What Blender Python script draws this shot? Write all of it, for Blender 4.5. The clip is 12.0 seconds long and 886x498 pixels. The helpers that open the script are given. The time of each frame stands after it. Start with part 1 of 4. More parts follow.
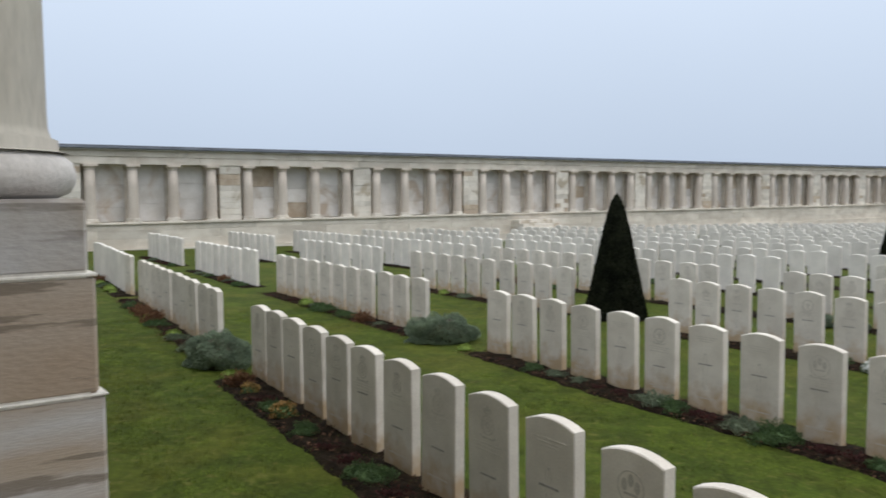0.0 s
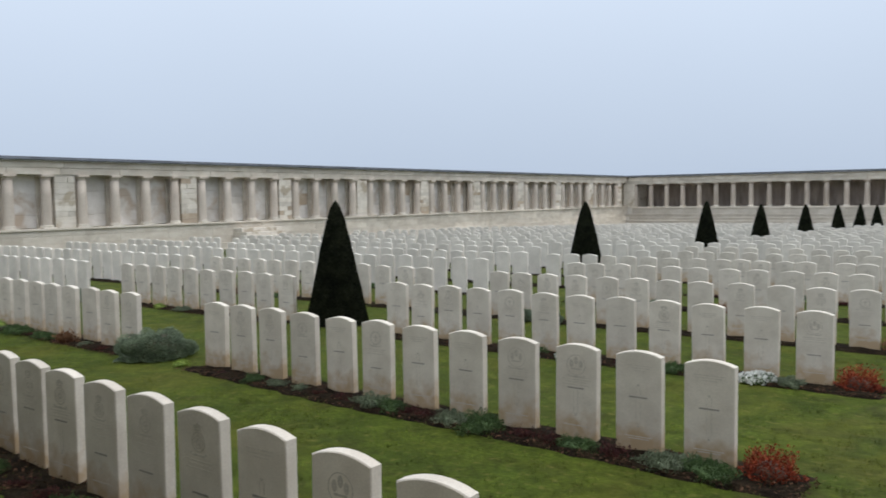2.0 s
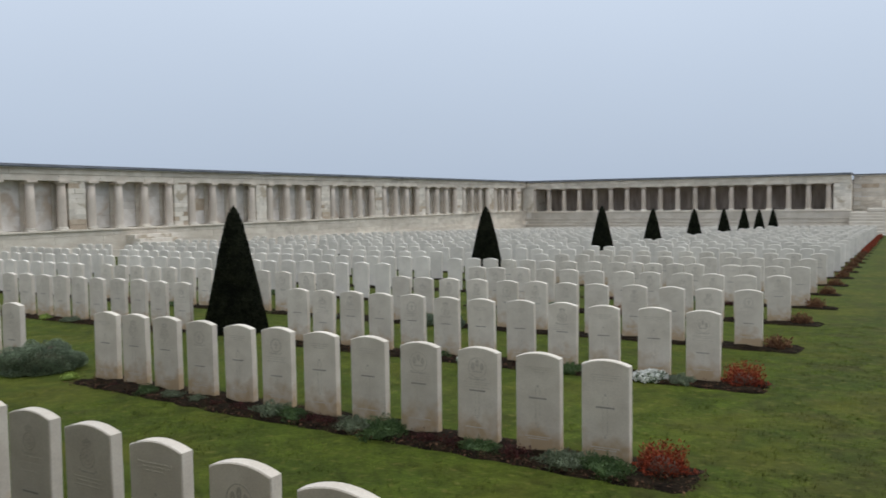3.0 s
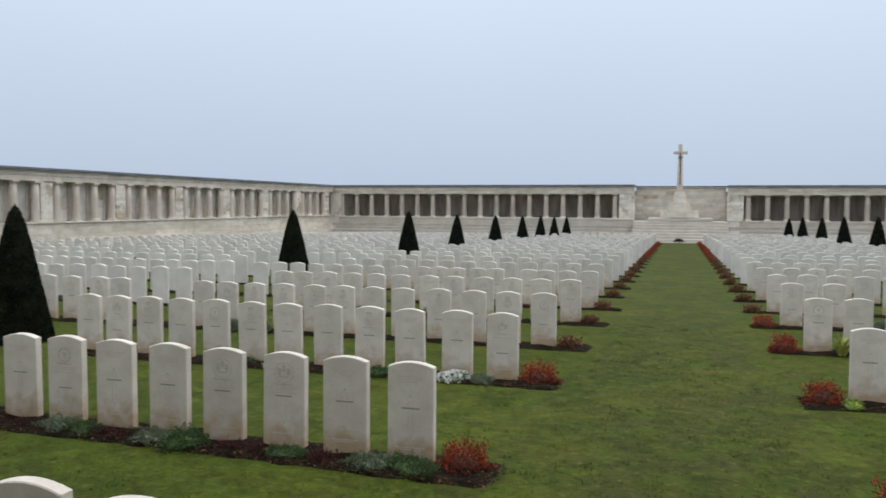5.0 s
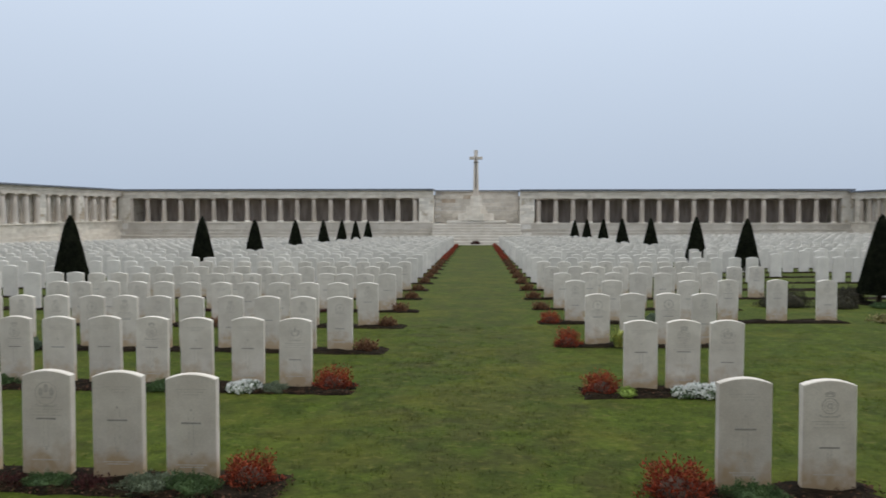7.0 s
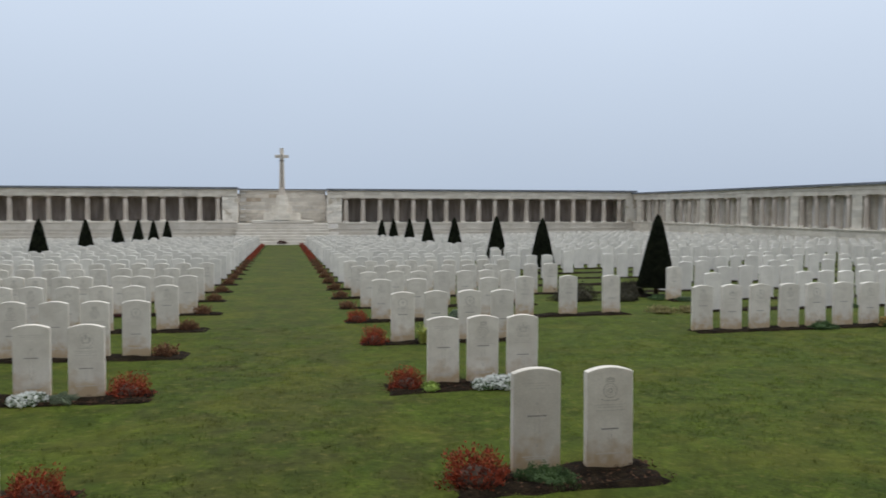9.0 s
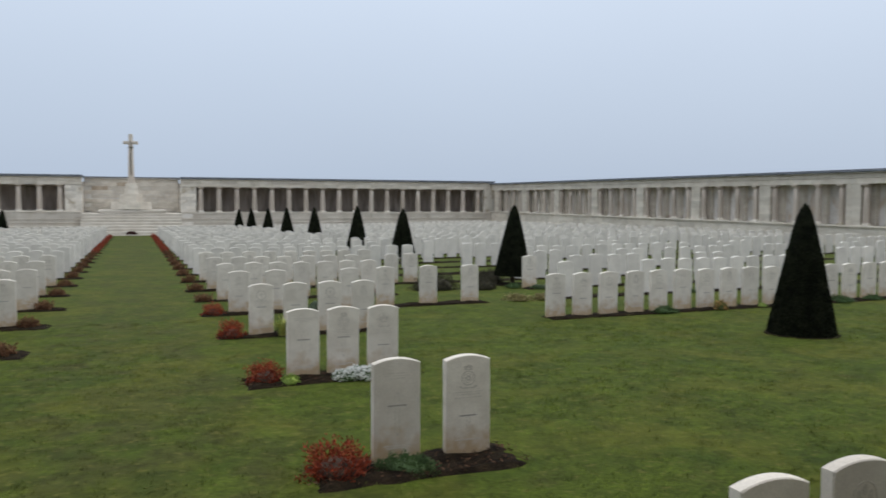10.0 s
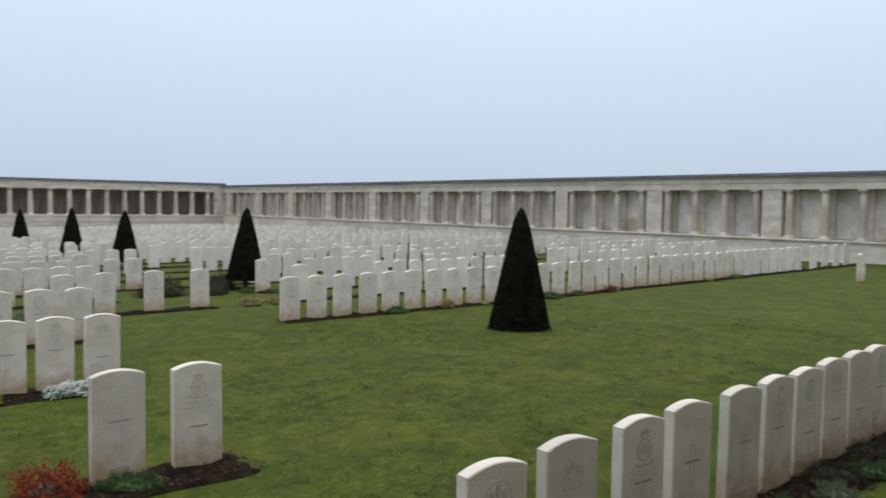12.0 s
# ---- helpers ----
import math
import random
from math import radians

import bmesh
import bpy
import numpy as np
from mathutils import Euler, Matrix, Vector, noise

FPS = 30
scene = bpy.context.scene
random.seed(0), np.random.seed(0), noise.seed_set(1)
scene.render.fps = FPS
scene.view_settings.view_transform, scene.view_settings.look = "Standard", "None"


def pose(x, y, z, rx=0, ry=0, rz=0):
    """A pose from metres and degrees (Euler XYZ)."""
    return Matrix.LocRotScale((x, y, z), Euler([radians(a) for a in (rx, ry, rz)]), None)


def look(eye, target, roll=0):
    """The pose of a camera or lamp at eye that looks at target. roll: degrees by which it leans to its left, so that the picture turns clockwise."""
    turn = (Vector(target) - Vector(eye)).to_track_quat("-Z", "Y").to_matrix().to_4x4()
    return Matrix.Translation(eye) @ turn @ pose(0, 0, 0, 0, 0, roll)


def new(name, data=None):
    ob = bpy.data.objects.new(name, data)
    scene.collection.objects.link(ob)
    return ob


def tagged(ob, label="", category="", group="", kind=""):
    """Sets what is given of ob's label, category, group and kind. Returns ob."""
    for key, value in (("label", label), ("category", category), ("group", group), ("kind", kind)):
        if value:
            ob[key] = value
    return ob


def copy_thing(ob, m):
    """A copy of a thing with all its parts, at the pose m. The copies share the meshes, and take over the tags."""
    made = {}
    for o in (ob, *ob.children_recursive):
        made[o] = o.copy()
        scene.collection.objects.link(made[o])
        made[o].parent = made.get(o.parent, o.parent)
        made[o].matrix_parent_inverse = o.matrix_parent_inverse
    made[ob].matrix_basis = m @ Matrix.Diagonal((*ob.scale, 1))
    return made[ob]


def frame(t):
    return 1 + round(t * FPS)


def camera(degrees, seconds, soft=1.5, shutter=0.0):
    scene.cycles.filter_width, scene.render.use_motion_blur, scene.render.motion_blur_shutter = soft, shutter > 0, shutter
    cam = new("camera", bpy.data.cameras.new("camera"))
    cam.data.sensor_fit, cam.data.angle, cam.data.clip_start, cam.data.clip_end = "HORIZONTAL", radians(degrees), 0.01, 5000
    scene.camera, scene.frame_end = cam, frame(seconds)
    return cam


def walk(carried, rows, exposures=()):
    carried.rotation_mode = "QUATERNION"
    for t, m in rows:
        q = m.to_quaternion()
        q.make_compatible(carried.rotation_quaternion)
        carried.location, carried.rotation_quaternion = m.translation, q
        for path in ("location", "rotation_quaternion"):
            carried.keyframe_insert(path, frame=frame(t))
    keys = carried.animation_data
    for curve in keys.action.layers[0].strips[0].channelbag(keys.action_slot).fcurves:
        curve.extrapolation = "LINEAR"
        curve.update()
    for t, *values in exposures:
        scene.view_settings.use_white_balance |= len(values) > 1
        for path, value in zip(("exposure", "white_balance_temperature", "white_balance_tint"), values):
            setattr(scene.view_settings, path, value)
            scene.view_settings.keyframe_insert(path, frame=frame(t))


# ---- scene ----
cam = camera(56.16, 12.0, soft=1.6, shutter=0.45)
PATH = [
    (0.0, pose(-0.171, -0.041, 1.957, 86.15, 0.33, 54.58)),
    (0.5, pose(-0.146, -0.030, 1.961, 86.12, 0.34, 49.53)),
    (1.0, pose(-0.113, -0.011, 1.960, 86.18, 0.37, 44.67)),
    (1.5, pose(-0.067, -0.016, 1.968, 86.31, 0.63, 39.85)),
    (2.0, pose(-0.061, -0.002, 1.967, 86.45, 0.78, 35.83)),
    (2.5, pose(-0.061, 0.004, 1.971, 86.62, 0.79, 32.42)),
    (3.0, pose(-0.053, 0.002, 1.966, 86.70, 0.84, 29.08)),
    (5.0, pose(-0.034, -0.054, 1.970, 86.93, -0.28, 15.90)),
    (5.5, pose(-0.030, -0.031, 1.964, 86.83, -0.58, 12.76)),
    (6.0, pose(-0.007, 0.048, 1.958, 86.78, -0.48, 9.60)),
    (6.5, pose(0.031, 0.101, 1.936, 87.21, -0.38, 6.15)),
    (7.0, pose(0.074, 0.096, 1.946, 87.26, 0.04, 2.37)),
    (9.0, pose(0.099, 0.010, 1.955, 87.22, -0.13, -10.83)),
    (9.5, pose(0.105, -0.017, 1.965, 86.78, -0.04, -15.39)),
    (10.0, pose(0.104, -0.013, 1.970, 86.55, -0.34, -20.40)),
    (10.5, pose(0.101, -0.017, 1.967, 86.68, -0.62, -25.21)),
    (11.0, pose(0.108, 0.019, 1.967, 86.69, -0.64, -29.77)),
    (11.5, pose(0.120, 0.016, 1.955, 86.73, -0.74, -34.03)),
    (12.0, pose(0.117, -0.003, 1.957, 86.98, -0.85, -38.56)),
]
walk(cam, PATH, [(0.0, 0.08), (1.5, 0.1), (2.5, -0.09), (3.0, -0.14), (5.0, 0.01), (7.0, -0.09), (9.5, -0.08), (10.5, -0.08), (12.0, 0.07)])

# ---- light: an overcast sky and one wide, soft sun ----
world = bpy.data.worlds.new("overcast_sky")
scene.world = world
world.use_nodes = True
wn, wl = world.node_tree.nodes, world.node_tree.links
sky = wn.new("ShaderNodeTexSky")
sky.sky_type = "NISHITA"
sky.sun_disc = False
sky.sun_elevation, sky.sun_rotation = radians(56.4), radians(55.7)
sky.air_density, sky.dust_density, sky.ozone_density = 1.0, 4.0, 1.0
cloud = wn.new("ShaderNodeMixRGB")
cloud.inputs[0].default_value = 0.94
haze = wn.new("ShaderNodeMixRGB")
haze.inputs[1].default_value, haze.inputs[2].default_value = (6.0, 7.15, 8.9, 1), (6.9, 7.2, 7.5, 1)
coord = wn.new("ShaderNodeTexCoord")
veil = wn.new("ShaderNodeTexNoise")
veil.inputs["Scale"].default_value, veil.inputs["Detail"].default_value = 1.6, 4
tone = wn.new("ShaderNodeMapRange")
tone.inputs[3].default_value, tone.inputs[4].default_value = 0.94, 1.06
up = wn.new("ShaderNodeSeparateXYZ")
height = wn.new("ShaderNodeMath")
height.operation = "MAXIMUM"
height.inputs[1].default_value = 0.0
steep = wn.new("ShaderNodeMath")
steep.operation = "MULTIPLY_ADD"
steep.inputs[1].default_value, steep.inputs[2].default_value = 1.2, 0.80
lift = wn.new("ShaderNodeMath")
lift.operation = "MULTIPLY_ADD"
lift.inputs[2].default_value = 0.85
both = wn.new("ShaderNodeMath")
both.operation = "MULTIPLY"
clouded = wn.new("ShaderNodeVectorMath")
clouded.operation = "SCALE"
wl.new(coord.outputs["Generated"], veil.inputs["Vector"])
wl.new(coord.outputs["Generated"], up.inputs[0])
wl.new(up.outputs["Z"], height.inputs[0])
wl.new(height.outputs[0], steep.inputs[0])
wl.new(steep.outputs[0], lift.inputs[0])
wl.new(height.outputs[0], lift.inputs[1])
wl.new(veil.outputs["Fac"], tone.inputs[0])
wl.new(tone.outputs[0], both.inputs[0])
wl.new(lift.outputs[0], both.inputs[1])
wl.new(height.outputs[0], haze.inputs[0])
wl.new(haze.outputs[0], cloud.inputs[2])
wl.new(sky.outputs[0], cloud.inputs[1])
wl.new(cloud.outputs[0], clouded.inputs[0])
wl.new(both.outputs[0], clouded.inputs["Scale"])
wl.new(clouded.outputs[0], wn["Background"].inputs[0])
wn["Background"].inputs[1].default_value = 0.1
sun = new("sun", bpy.data.lights.new("sun", "SUN"))
sun.data.energy, sun.data.angle, sun.data.color = 0.75, radians(40), (1, 0.95, 0.88)
sun.matrix_world = look((22, 15, 40), (0, 0, 0))


# ---- materials ----
def material(name, base, dark, scale=6.0, rough=0.85, fine=60.0, fine_mix=0.25, bump=0.3, each=0.0, island=False, stretch=(1, 1, 1), spec=0.3):
    """Two tones over a broad and a fine noise, with a fine bump; each: how far pieces differ."""
    m = bpy.data.materials.new(name)
    m.use_nodes = True
    n, l = m.node_tree.nodes, m.node_tree.links
    b = n["Principled BSDF"]
    b.inputs["Roughness"].default_value = rough
    b.inputs["Specular IOR Level"].default_value = spec
    tc = n.new("ShaderNodeNewGeometry")
    mp = n.new("ShaderNodeMapping")
    mp.inputs["Scale"].default_value = stretch
    l.new(tc.outputs["Position"], mp.inputs[0])
    big, small = n.new("ShaderNodeTexNoise"), n.new("ShaderNodeTexNoise")
    big.inputs["Scale"].default_value, big.inputs["Detail"].default_value = scale, 6
    small.inputs["Scale"].default_value, small.inputs["Detail"].default_value = fine, 4
    for k in (big, small):
        l.new(mp.outputs[0], k.inputs["Vector"])
    ramp = n.new("ShaderNodeMapRange")
    ramp.inputs[1].default_value, ramp.inputs[2].default_value = 0.36, 0.64
    l.new(big.outputs["Fac"], ramp.inputs[0])
    mix = n.new("ShaderNodeMixRGB")
    mix.inputs[1].default_value, mix.inputs[2].default_value = (*dark, 1), (*base, 1)
    l.new(ramp.outputs[0], mix.inputs[0])
    grain = n.new("ShaderNodeMapRange")
    grain.inputs[1].default_value, grain.inputs[2].default_value = 0.3, 0.7
    grain.inputs[3].default_value, grain.inputs[4].default_value = 1 - fine_mix, 1 + fine_mix
    l.new(small.outputs["Fac"], grain.inputs[0])
    val = n.new("ShaderNodeVectorMath")
    val.operation = "SCALE"
    l.new(mix.outputs[0], val.inputs[0])
    l.new(grain.outputs[0], val.inputs["Scale"])
    last = val.outputs[0]
    if each:
        rnd = n.new("ShaderNodeMapRange")
        rnd.inputs[3].default_value, rnd.inputs[4].default_value = 1 - each, 1 + each
        if island:
            l.new(tc.outputs["Random Per Island"], rnd.inputs[0])
        else:
            info = n.new("ShaderNodeObjectInfo")
            l.new(info.outputs["Random"], rnd.inputs[0])
        v2 = n.new("ShaderNodeVectorMath")
        v2.operation = "SCALE"
        l.new(last, v2.inputs[0])
        l.new(rnd.outputs[0], v2.inputs["Scale"])
        last = v2.outputs[0]
    l.new(last, b.inputs["Base Color"])
    if bump:
        bp = n.new("ShaderNodeBump")
        bp.inputs["Strength"].default_value, bp.inputs["Distance"].default_value = bump, 0.01
        l.new(small.outputs["Fac"], bp.inputs["Height"])
        l.new(bp.outputs[0], b.inputs["Normal"])
    m["last"] = last.node.name
    return m


def stained(m, colour, low, high, strength=0.8, scale=9.0):
    """Soil splashed up on a stone's foot, with a ragged upper edge."""
    n, l = m.node_tree.nodes, m.node_tree.links
    b = n["Principled BSDF"]
    tc, sep, nz = n.new("ShaderNodeTexCoord"), n.new("ShaderNodeSeparateXYZ"), n.new("ShaderNodeTexNoise")
    nz.inputs["Scale"].default_value = scale
    l.new(tc.outputs["Object"], sep.inputs[0])
    geo = n.new("ShaderNodeNewGeometry")
    l.new(geo.outputs["Position"], nz.inputs["Vector"])
    add = n.new("ShaderNodeMath")
    add.operation = "MULTIPLY_ADD"
    add.inputs[1].default_value = -0.5
    l.new(nz.outputs["Fac"], add.inputs[0])
    l.new(sep.outputs["Z"], add.inputs[2])
    mr = n.new("ShaderNodeMapRange")
    mr.inputs[1].default_value, mr.inputs[2].default_value = low, high
    mr.inputs[3].default_value, mr.inputs[4].default_value = strength, 0.0
    l.new(add.outputs[0], mr.inputs[0])
    mix = n.new("ShaderNodeMixRGB")
    mix.inputs[2].default_value = (*colour, 1)
    l.new(mr.outputs[0], mix.inputs[0])
    l.new(n[m["last"]].outputs[0], mix.inputs[1])
    l.new(mix.outputs[0], b.inputs["Base Color"])
    return m


M_STONE = stained(material("white_portland_stone", (0.65, 0.595, 0.52), (0.565, 0.51, 0.44), 5, 0.8, 90, 0.07, 0.15, each=0.07), (0.44, 0.315, 0.185), -0.19, 0.03, 0.9)
# same stone in a paler colour, offsetting the shade between far rows
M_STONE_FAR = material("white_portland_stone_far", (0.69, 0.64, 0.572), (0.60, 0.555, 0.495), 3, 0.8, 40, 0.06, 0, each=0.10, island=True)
# grey that stands in for the shadow inside the cross arm's cut
M_CUT_SHADE = material("deep_cut_stone", (0.34, 0.31, 0.28), (0.27, 0.25, 0.22), 20, 0.9, 90, 0.1, 0.2)
# carving and lettering are thin bands, toned darker for their shading and weathering
M_CARVED = material("carved_stone", (0.50, 0.455, 0.395), (0.43, 0.39, 0.335), 20, 0.9, 90, 0.1, 0.2)
M_LETTER = material("worn_lettering_stone", (0.565, 0.515, 0.45), (0.49, 0.445, 0.385), 20, 0.9, 90, 0.1, 0.2)
M_WALL = material("cream_limestone", (0.64, 0.585, 0.50), (0.53, 0.47, 0.39), 1.3, 0.88, 25, 0.1, 0.3, each=0.12, stretch=(1, 1, 2.2))
M_TABLET = material("weathered_tablet_stone", (0.66, 0.625, 0.585), (0.54, 0.50, 0.45), 1.6, 0.85, 30, 0.1, 0.2, each=0.14)
M_PIER = material("pale_pier_stone", (0.70, 0.65, 0.57), (0.60, 0.545, 0.465), 2.0, 0.9, 30, 0.12, 0.4, each=0.16)


def blotched(m, colour, scale, low, high, strength):
    """Broad weather stains over a stone."""
    n, l = m.node_tree.nodes, m.node_tree.links
    b = n["Principled BSDF"]
    geo, nz, mr, mix = n.new("ShaderNodeNewGeometry"), n.new("ShaderNodeTexNoise"), n.new("ShaderNodeMapRange"), n.new("ShaderNodeMixRGB")
    nz.inputs["Scale"].default_value, nz.inputs["Detail"].default_value, nz.inputs["Distortion"].default_value = scale, 7, 0.6
    mr.inputs[1].default_value, mr.inputs[2].default_value = low, high
    mr.inputs[3].default_value, mr.inputs[4].default_value = 0.0, strength
    mix.inputs[2].default_value = (*colour, 1)
    l.new(geo.outputs["Position"], nz.inputs["Vector"])
    l.new(nz.outputs["Fac"], mr.inputs[0])
    l.new(mr.outputs[0], mix.inputs[0])
    l.new(b.inputs["Base Color"].links[0].from_socket, mix.inputs[1])
    l.new(mix.outputs[0], b.inputs["Base Color"])


blotched(M_TABLET, (0.40, 0.30, 0.21), 0.9, 0.55, 0.66, 0.7)
blotched(M_WALL, (0.33, 0.29, 0.23), 0.9, 0.58, 0.76, 0.6)
blotched(M_PIER, (0.36, 0.29, 0.20), 1.5, 0.55, 0.63, 0.7)
M_STEP = material("dull_cream_step_stone", (0.53, 0.485, 0.42), (0.45, 0.405, 0.34), 1.1, 0.9, 25, 0.08, 0.2, each=0.05)
M_STAINED = material("brown_stained_stone", (0.48, 0.40, 0.31), (0.38, 0.30, 0.22), 2.5, 0.9, 30, 0.14, 0.3, each=0.1)
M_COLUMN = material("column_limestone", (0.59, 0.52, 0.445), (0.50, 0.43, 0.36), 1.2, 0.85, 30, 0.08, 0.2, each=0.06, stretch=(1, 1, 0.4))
# browner copy of the column stone, also darkened for the shadowed walls
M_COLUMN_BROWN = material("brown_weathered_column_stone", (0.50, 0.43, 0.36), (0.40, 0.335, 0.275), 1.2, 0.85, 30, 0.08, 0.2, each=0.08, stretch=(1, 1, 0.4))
M_LEAD = material("grey_lead_roof", (0.17, 0.185, 0.21), (0.12, 0.13, 0.15), 1.0, 0.6, 20, 0.15, 0.2)
M_PILLAR = material("grey_brown_pedestal_stone", (0.385, 0.37, 0.35), (0.325, 0.28, 0.235), 1.4, 0.85, 60, 0.06, 0.25, each=0.14, stretch=(0.7, 0.7, 1.6))
M_SHAFT = material("yellowed_column_stone", (0.50, 0.465, 0.395), (0.40, 0.36, 0.30), 3, 0.85, 60, 0.08, 0.3, stretch=(1, 1, 0.3))
M_TORUS = material("smooth_grey_moulding_stone", (0.62, 0.58, 0.54), (0.50, 0.46, 0.42), 4, 0.8, 70, 0.1, 0.3)
M_MORTAR = material("pale_mortar", (0.72, 0.69, 0.63), (0.62, 0.58, 0.52), 6, 0.9, 60, 0.1, 0.3)
M_GRASS = material("mown_lawn", (0.053, 0.073, 0.0078), (0.037, 0.051, 0.0058), 1.9, 0.95, 24, 0.26, 0.35, spec=0.1)
M_BLADE = material("grass_blades", (0.074, 0.100, 0.0112), (0.049, 0.068, 0.0078), 1.9, 0.9, 14, 0.26, 0, each=0.34, island=True, spec=0.2)


def worn(m):
    """Trodden, thinner turf along the middle aisle."""
    n, l = m.node_tree.nodes, m.node_tree.links
    geo, sep, nz = n.new("ShaderNodeNewGeometry"), n.new("ShaderNodeSeparateXYZ"), n.new("ShaderNodeTexNoise")
    nz.inputs["Scale"].default_value, nz.inputs["Detail"].default_value = 2.3, 9
    l.new(geo.outputs["Position"], sep.inputs[0])
    l.new(geo.outputs["Position"], nz.inputs["Vector"])
    ab = n.new("ShaderNodeMath")
    ab.operation = "ABSOLUTE"
    l.new(sep.outputs["X"], ab.inputs[0])
    band = n.new("ShaderNodeMapRange")
    band.interpolation_type = "SMOOTHSTEP"
    band.inputs[1].default_value, band.inputs[2].default_value = 0.4, 2.2
    band.inputs[3].default_value, band.inputs[4].default_value = 0.17, -0.06
    l.new(ab.outputs[0], band.inputs[0])
    add = n.new("ShaderNodeMath")
    add.operation = "ADD"
    l.new(band.outputs[0], add.inputs[0])
    l.new(nz.outputs["Fac"], add.inputs[1])
    mr = n.new("ShaderNodeMapRange")
    mr.inputs[1].default_value, mr.inputs[2].default_value = 0.50, 0.76
    mr.inputs[3].default_value, mr.inputs[4].default_value = 0.0, 0.75
    l.new(add.outputs[0], mr.inputs[0])
    mix = n.new("ShaderNodeMixRGB")
    mix.inputs[2].default_value = (0.045, 0.045, 0.012, 1)
    l.new(mr.outputs[0], mix.inputs[0])
    l.new(n[m["last"]].outputs[0], mix.inputs[1])
    l.new(mix.outputs[0], n["Principled BSDF"].inputs["Base Color"])


worn(M_GRASS)
worn(M_BLADE)


def tufted(m):
    """Tufts and thin spots a hand's width across, with a few straw-coloured stalks."""
    n, l = m.node_tree.nodes, m.node_tree.links
    b = n["Principled BSDF"]
    geo, tuft, straw = n.new("ShaderNodeNewGeometry"), n.new("ShaderNodeTexNoise"), n.new("ShaderNodeTexNoise")
    tuft.inputs["Scale"].default_value, tuft.inputs["Detail"].default_value, tuft.inputs["Distortion"].default_value = 5.5, 9, 0.8
    straw.inputs["Scale"].default_value, straw.inputs["Detail"].default_value = 11.0, 8
    mr, val, fleck, mix = n.new("ShaderNodeMapRange"), n.new("ShaderNodeVectorMath"), n.new("ShaderNodeMapRange"), n.new("ShaderNodeMixRGB")
    mr.inputs[1].default_value, mr.inputs[2].default_value = 0.33, 0.67
    mr.inputs[3].default_value, mr.inputs[4].default_value = 0.78, 1.25
    val.operation = "SCALE"
    fleck.inputs[1].default_value, fleck.inputs[2].default_value = 0.57, 0.72
    fleck.inputs[3].default_value, fleck.inputs[4].default_value = 0.0, 0.55
    mix.inputs[2].default_value = (0.115, 0.108, 0.026, 1)
    for k in (tuft, straw):
        l.new(geo.outputs["Position"], k.inputs["Vector"])
    l.new(tuft.outputs["Fac"], mr.inputs[0])
    l.new(b.inputs["Base Color"].links[0].from_socket, val.inputs[0])
    l.new(mr.outputs[0], val.inputs["Scale"])
    l.new(straw.outputs["Fac"], fleck.inputs[0])
    l.new(fleck.outputs[0], mix.inputs[0])
    l.new(val.outputs[0], mix.inputs[1])
    l.new(mix.outputs[0], b.inputs["Base Color"])


TURF = [(M_GRASS, 1.0), (M_BLADE, 1.4)]
for turf, k in TURF:
    blotched(turf, (0.068 * k, 0.073 * k, 0.010 * k), 0.75, 0.47, 0.66, 0.75)
    blotched(turf, (0.030 * k, 0.048 * k, 0.006 * k), 1.3, 0.53, 0.68, 0.6)
    tufted(turf)
M_SOIL = material("dark_bark_soil", (0.022, 0.0155, 0.009), (0.009, 0.0066, 0.0045), 9, 1.0, 50, 0.45, 1.0, spec=0.05)
M_YEW = material("clipped_yew", (0.025, 0.028, 0.016), (0.012, 0.014, 0.009), 6, 1.0, 40, 0.3, 0.3, each=0.4, island=True, spec=0.04)
M_BRONZE = material("dark_bronze", (0.10, 0.085, 0.065), (0.06, 0.05, 0.04), 5, 0.5, 40, 0.2, 0.1)
M_GREY_LEAF = material("grey_green_leaf", (0.20, 0.235, 0.15), (0.11, 0.14, 0.088), 12, 0.85, 60, 0.2, 0, each=0.35, island=True)
M_SHRUB_LEAF = material("silver_green_leaf", (0.23, 0.285, 0.19), (0.13, 0.17, 0.115), 7, 0.8, 60, 0.25, 0, each=0.45, island=True)
M_GREEN_LEAF = material("green_leaf", (0.09, 0.145, 0.05), (0.05, 0.085, 0.032), 12, 0.8, 60, 0.2, 0, each=0.35, island=True)
M_LIME_LEAF = material("lime_leaf", (0.26, 0.34, 0.07), (0.17, 0.24, 0.05), 12, 0.8, 60, 0.2, 0, each=0.3, island=True)
M_IRIS = material("yellow_green_blade", (0.42, 0.40, 0.10), (0.22, 0.27, 0.07), 14, 0.7, 60, 0.2, 0, each=0.3, island=True)
M_RED_LEAF = material("red_barberry_leaf", (0.38, 0.069, 0.028), (0.18, 0.033, 0.017), 14, 0.7, 60, 0.2, 0, each=0.45, island=True)
M_MAROON_LEAF = material("maroon_leaf", (0.085, 0.022, 0.020), (0.04, 0.014, 0.013), 14, 0.8, 60, 0.2, 0, each=0.4, island=True)
M_BROWN_LEAF = material("dry_brown_stems", (0.23, 0.115, 0.058), (0.11, 0.055, 0.03), 14, 0.9, 60, 0.2, 0, each=0.4, island=True)
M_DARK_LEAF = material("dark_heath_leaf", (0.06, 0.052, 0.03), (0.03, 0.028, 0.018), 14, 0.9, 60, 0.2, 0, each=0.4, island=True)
M_STRAW = material("straw_stems", (0.30, 0.25, 0.12), (0.18, 0.16, 0.06), 14, 0.9, 60, 0.2, 0, each=0.35, island=True)
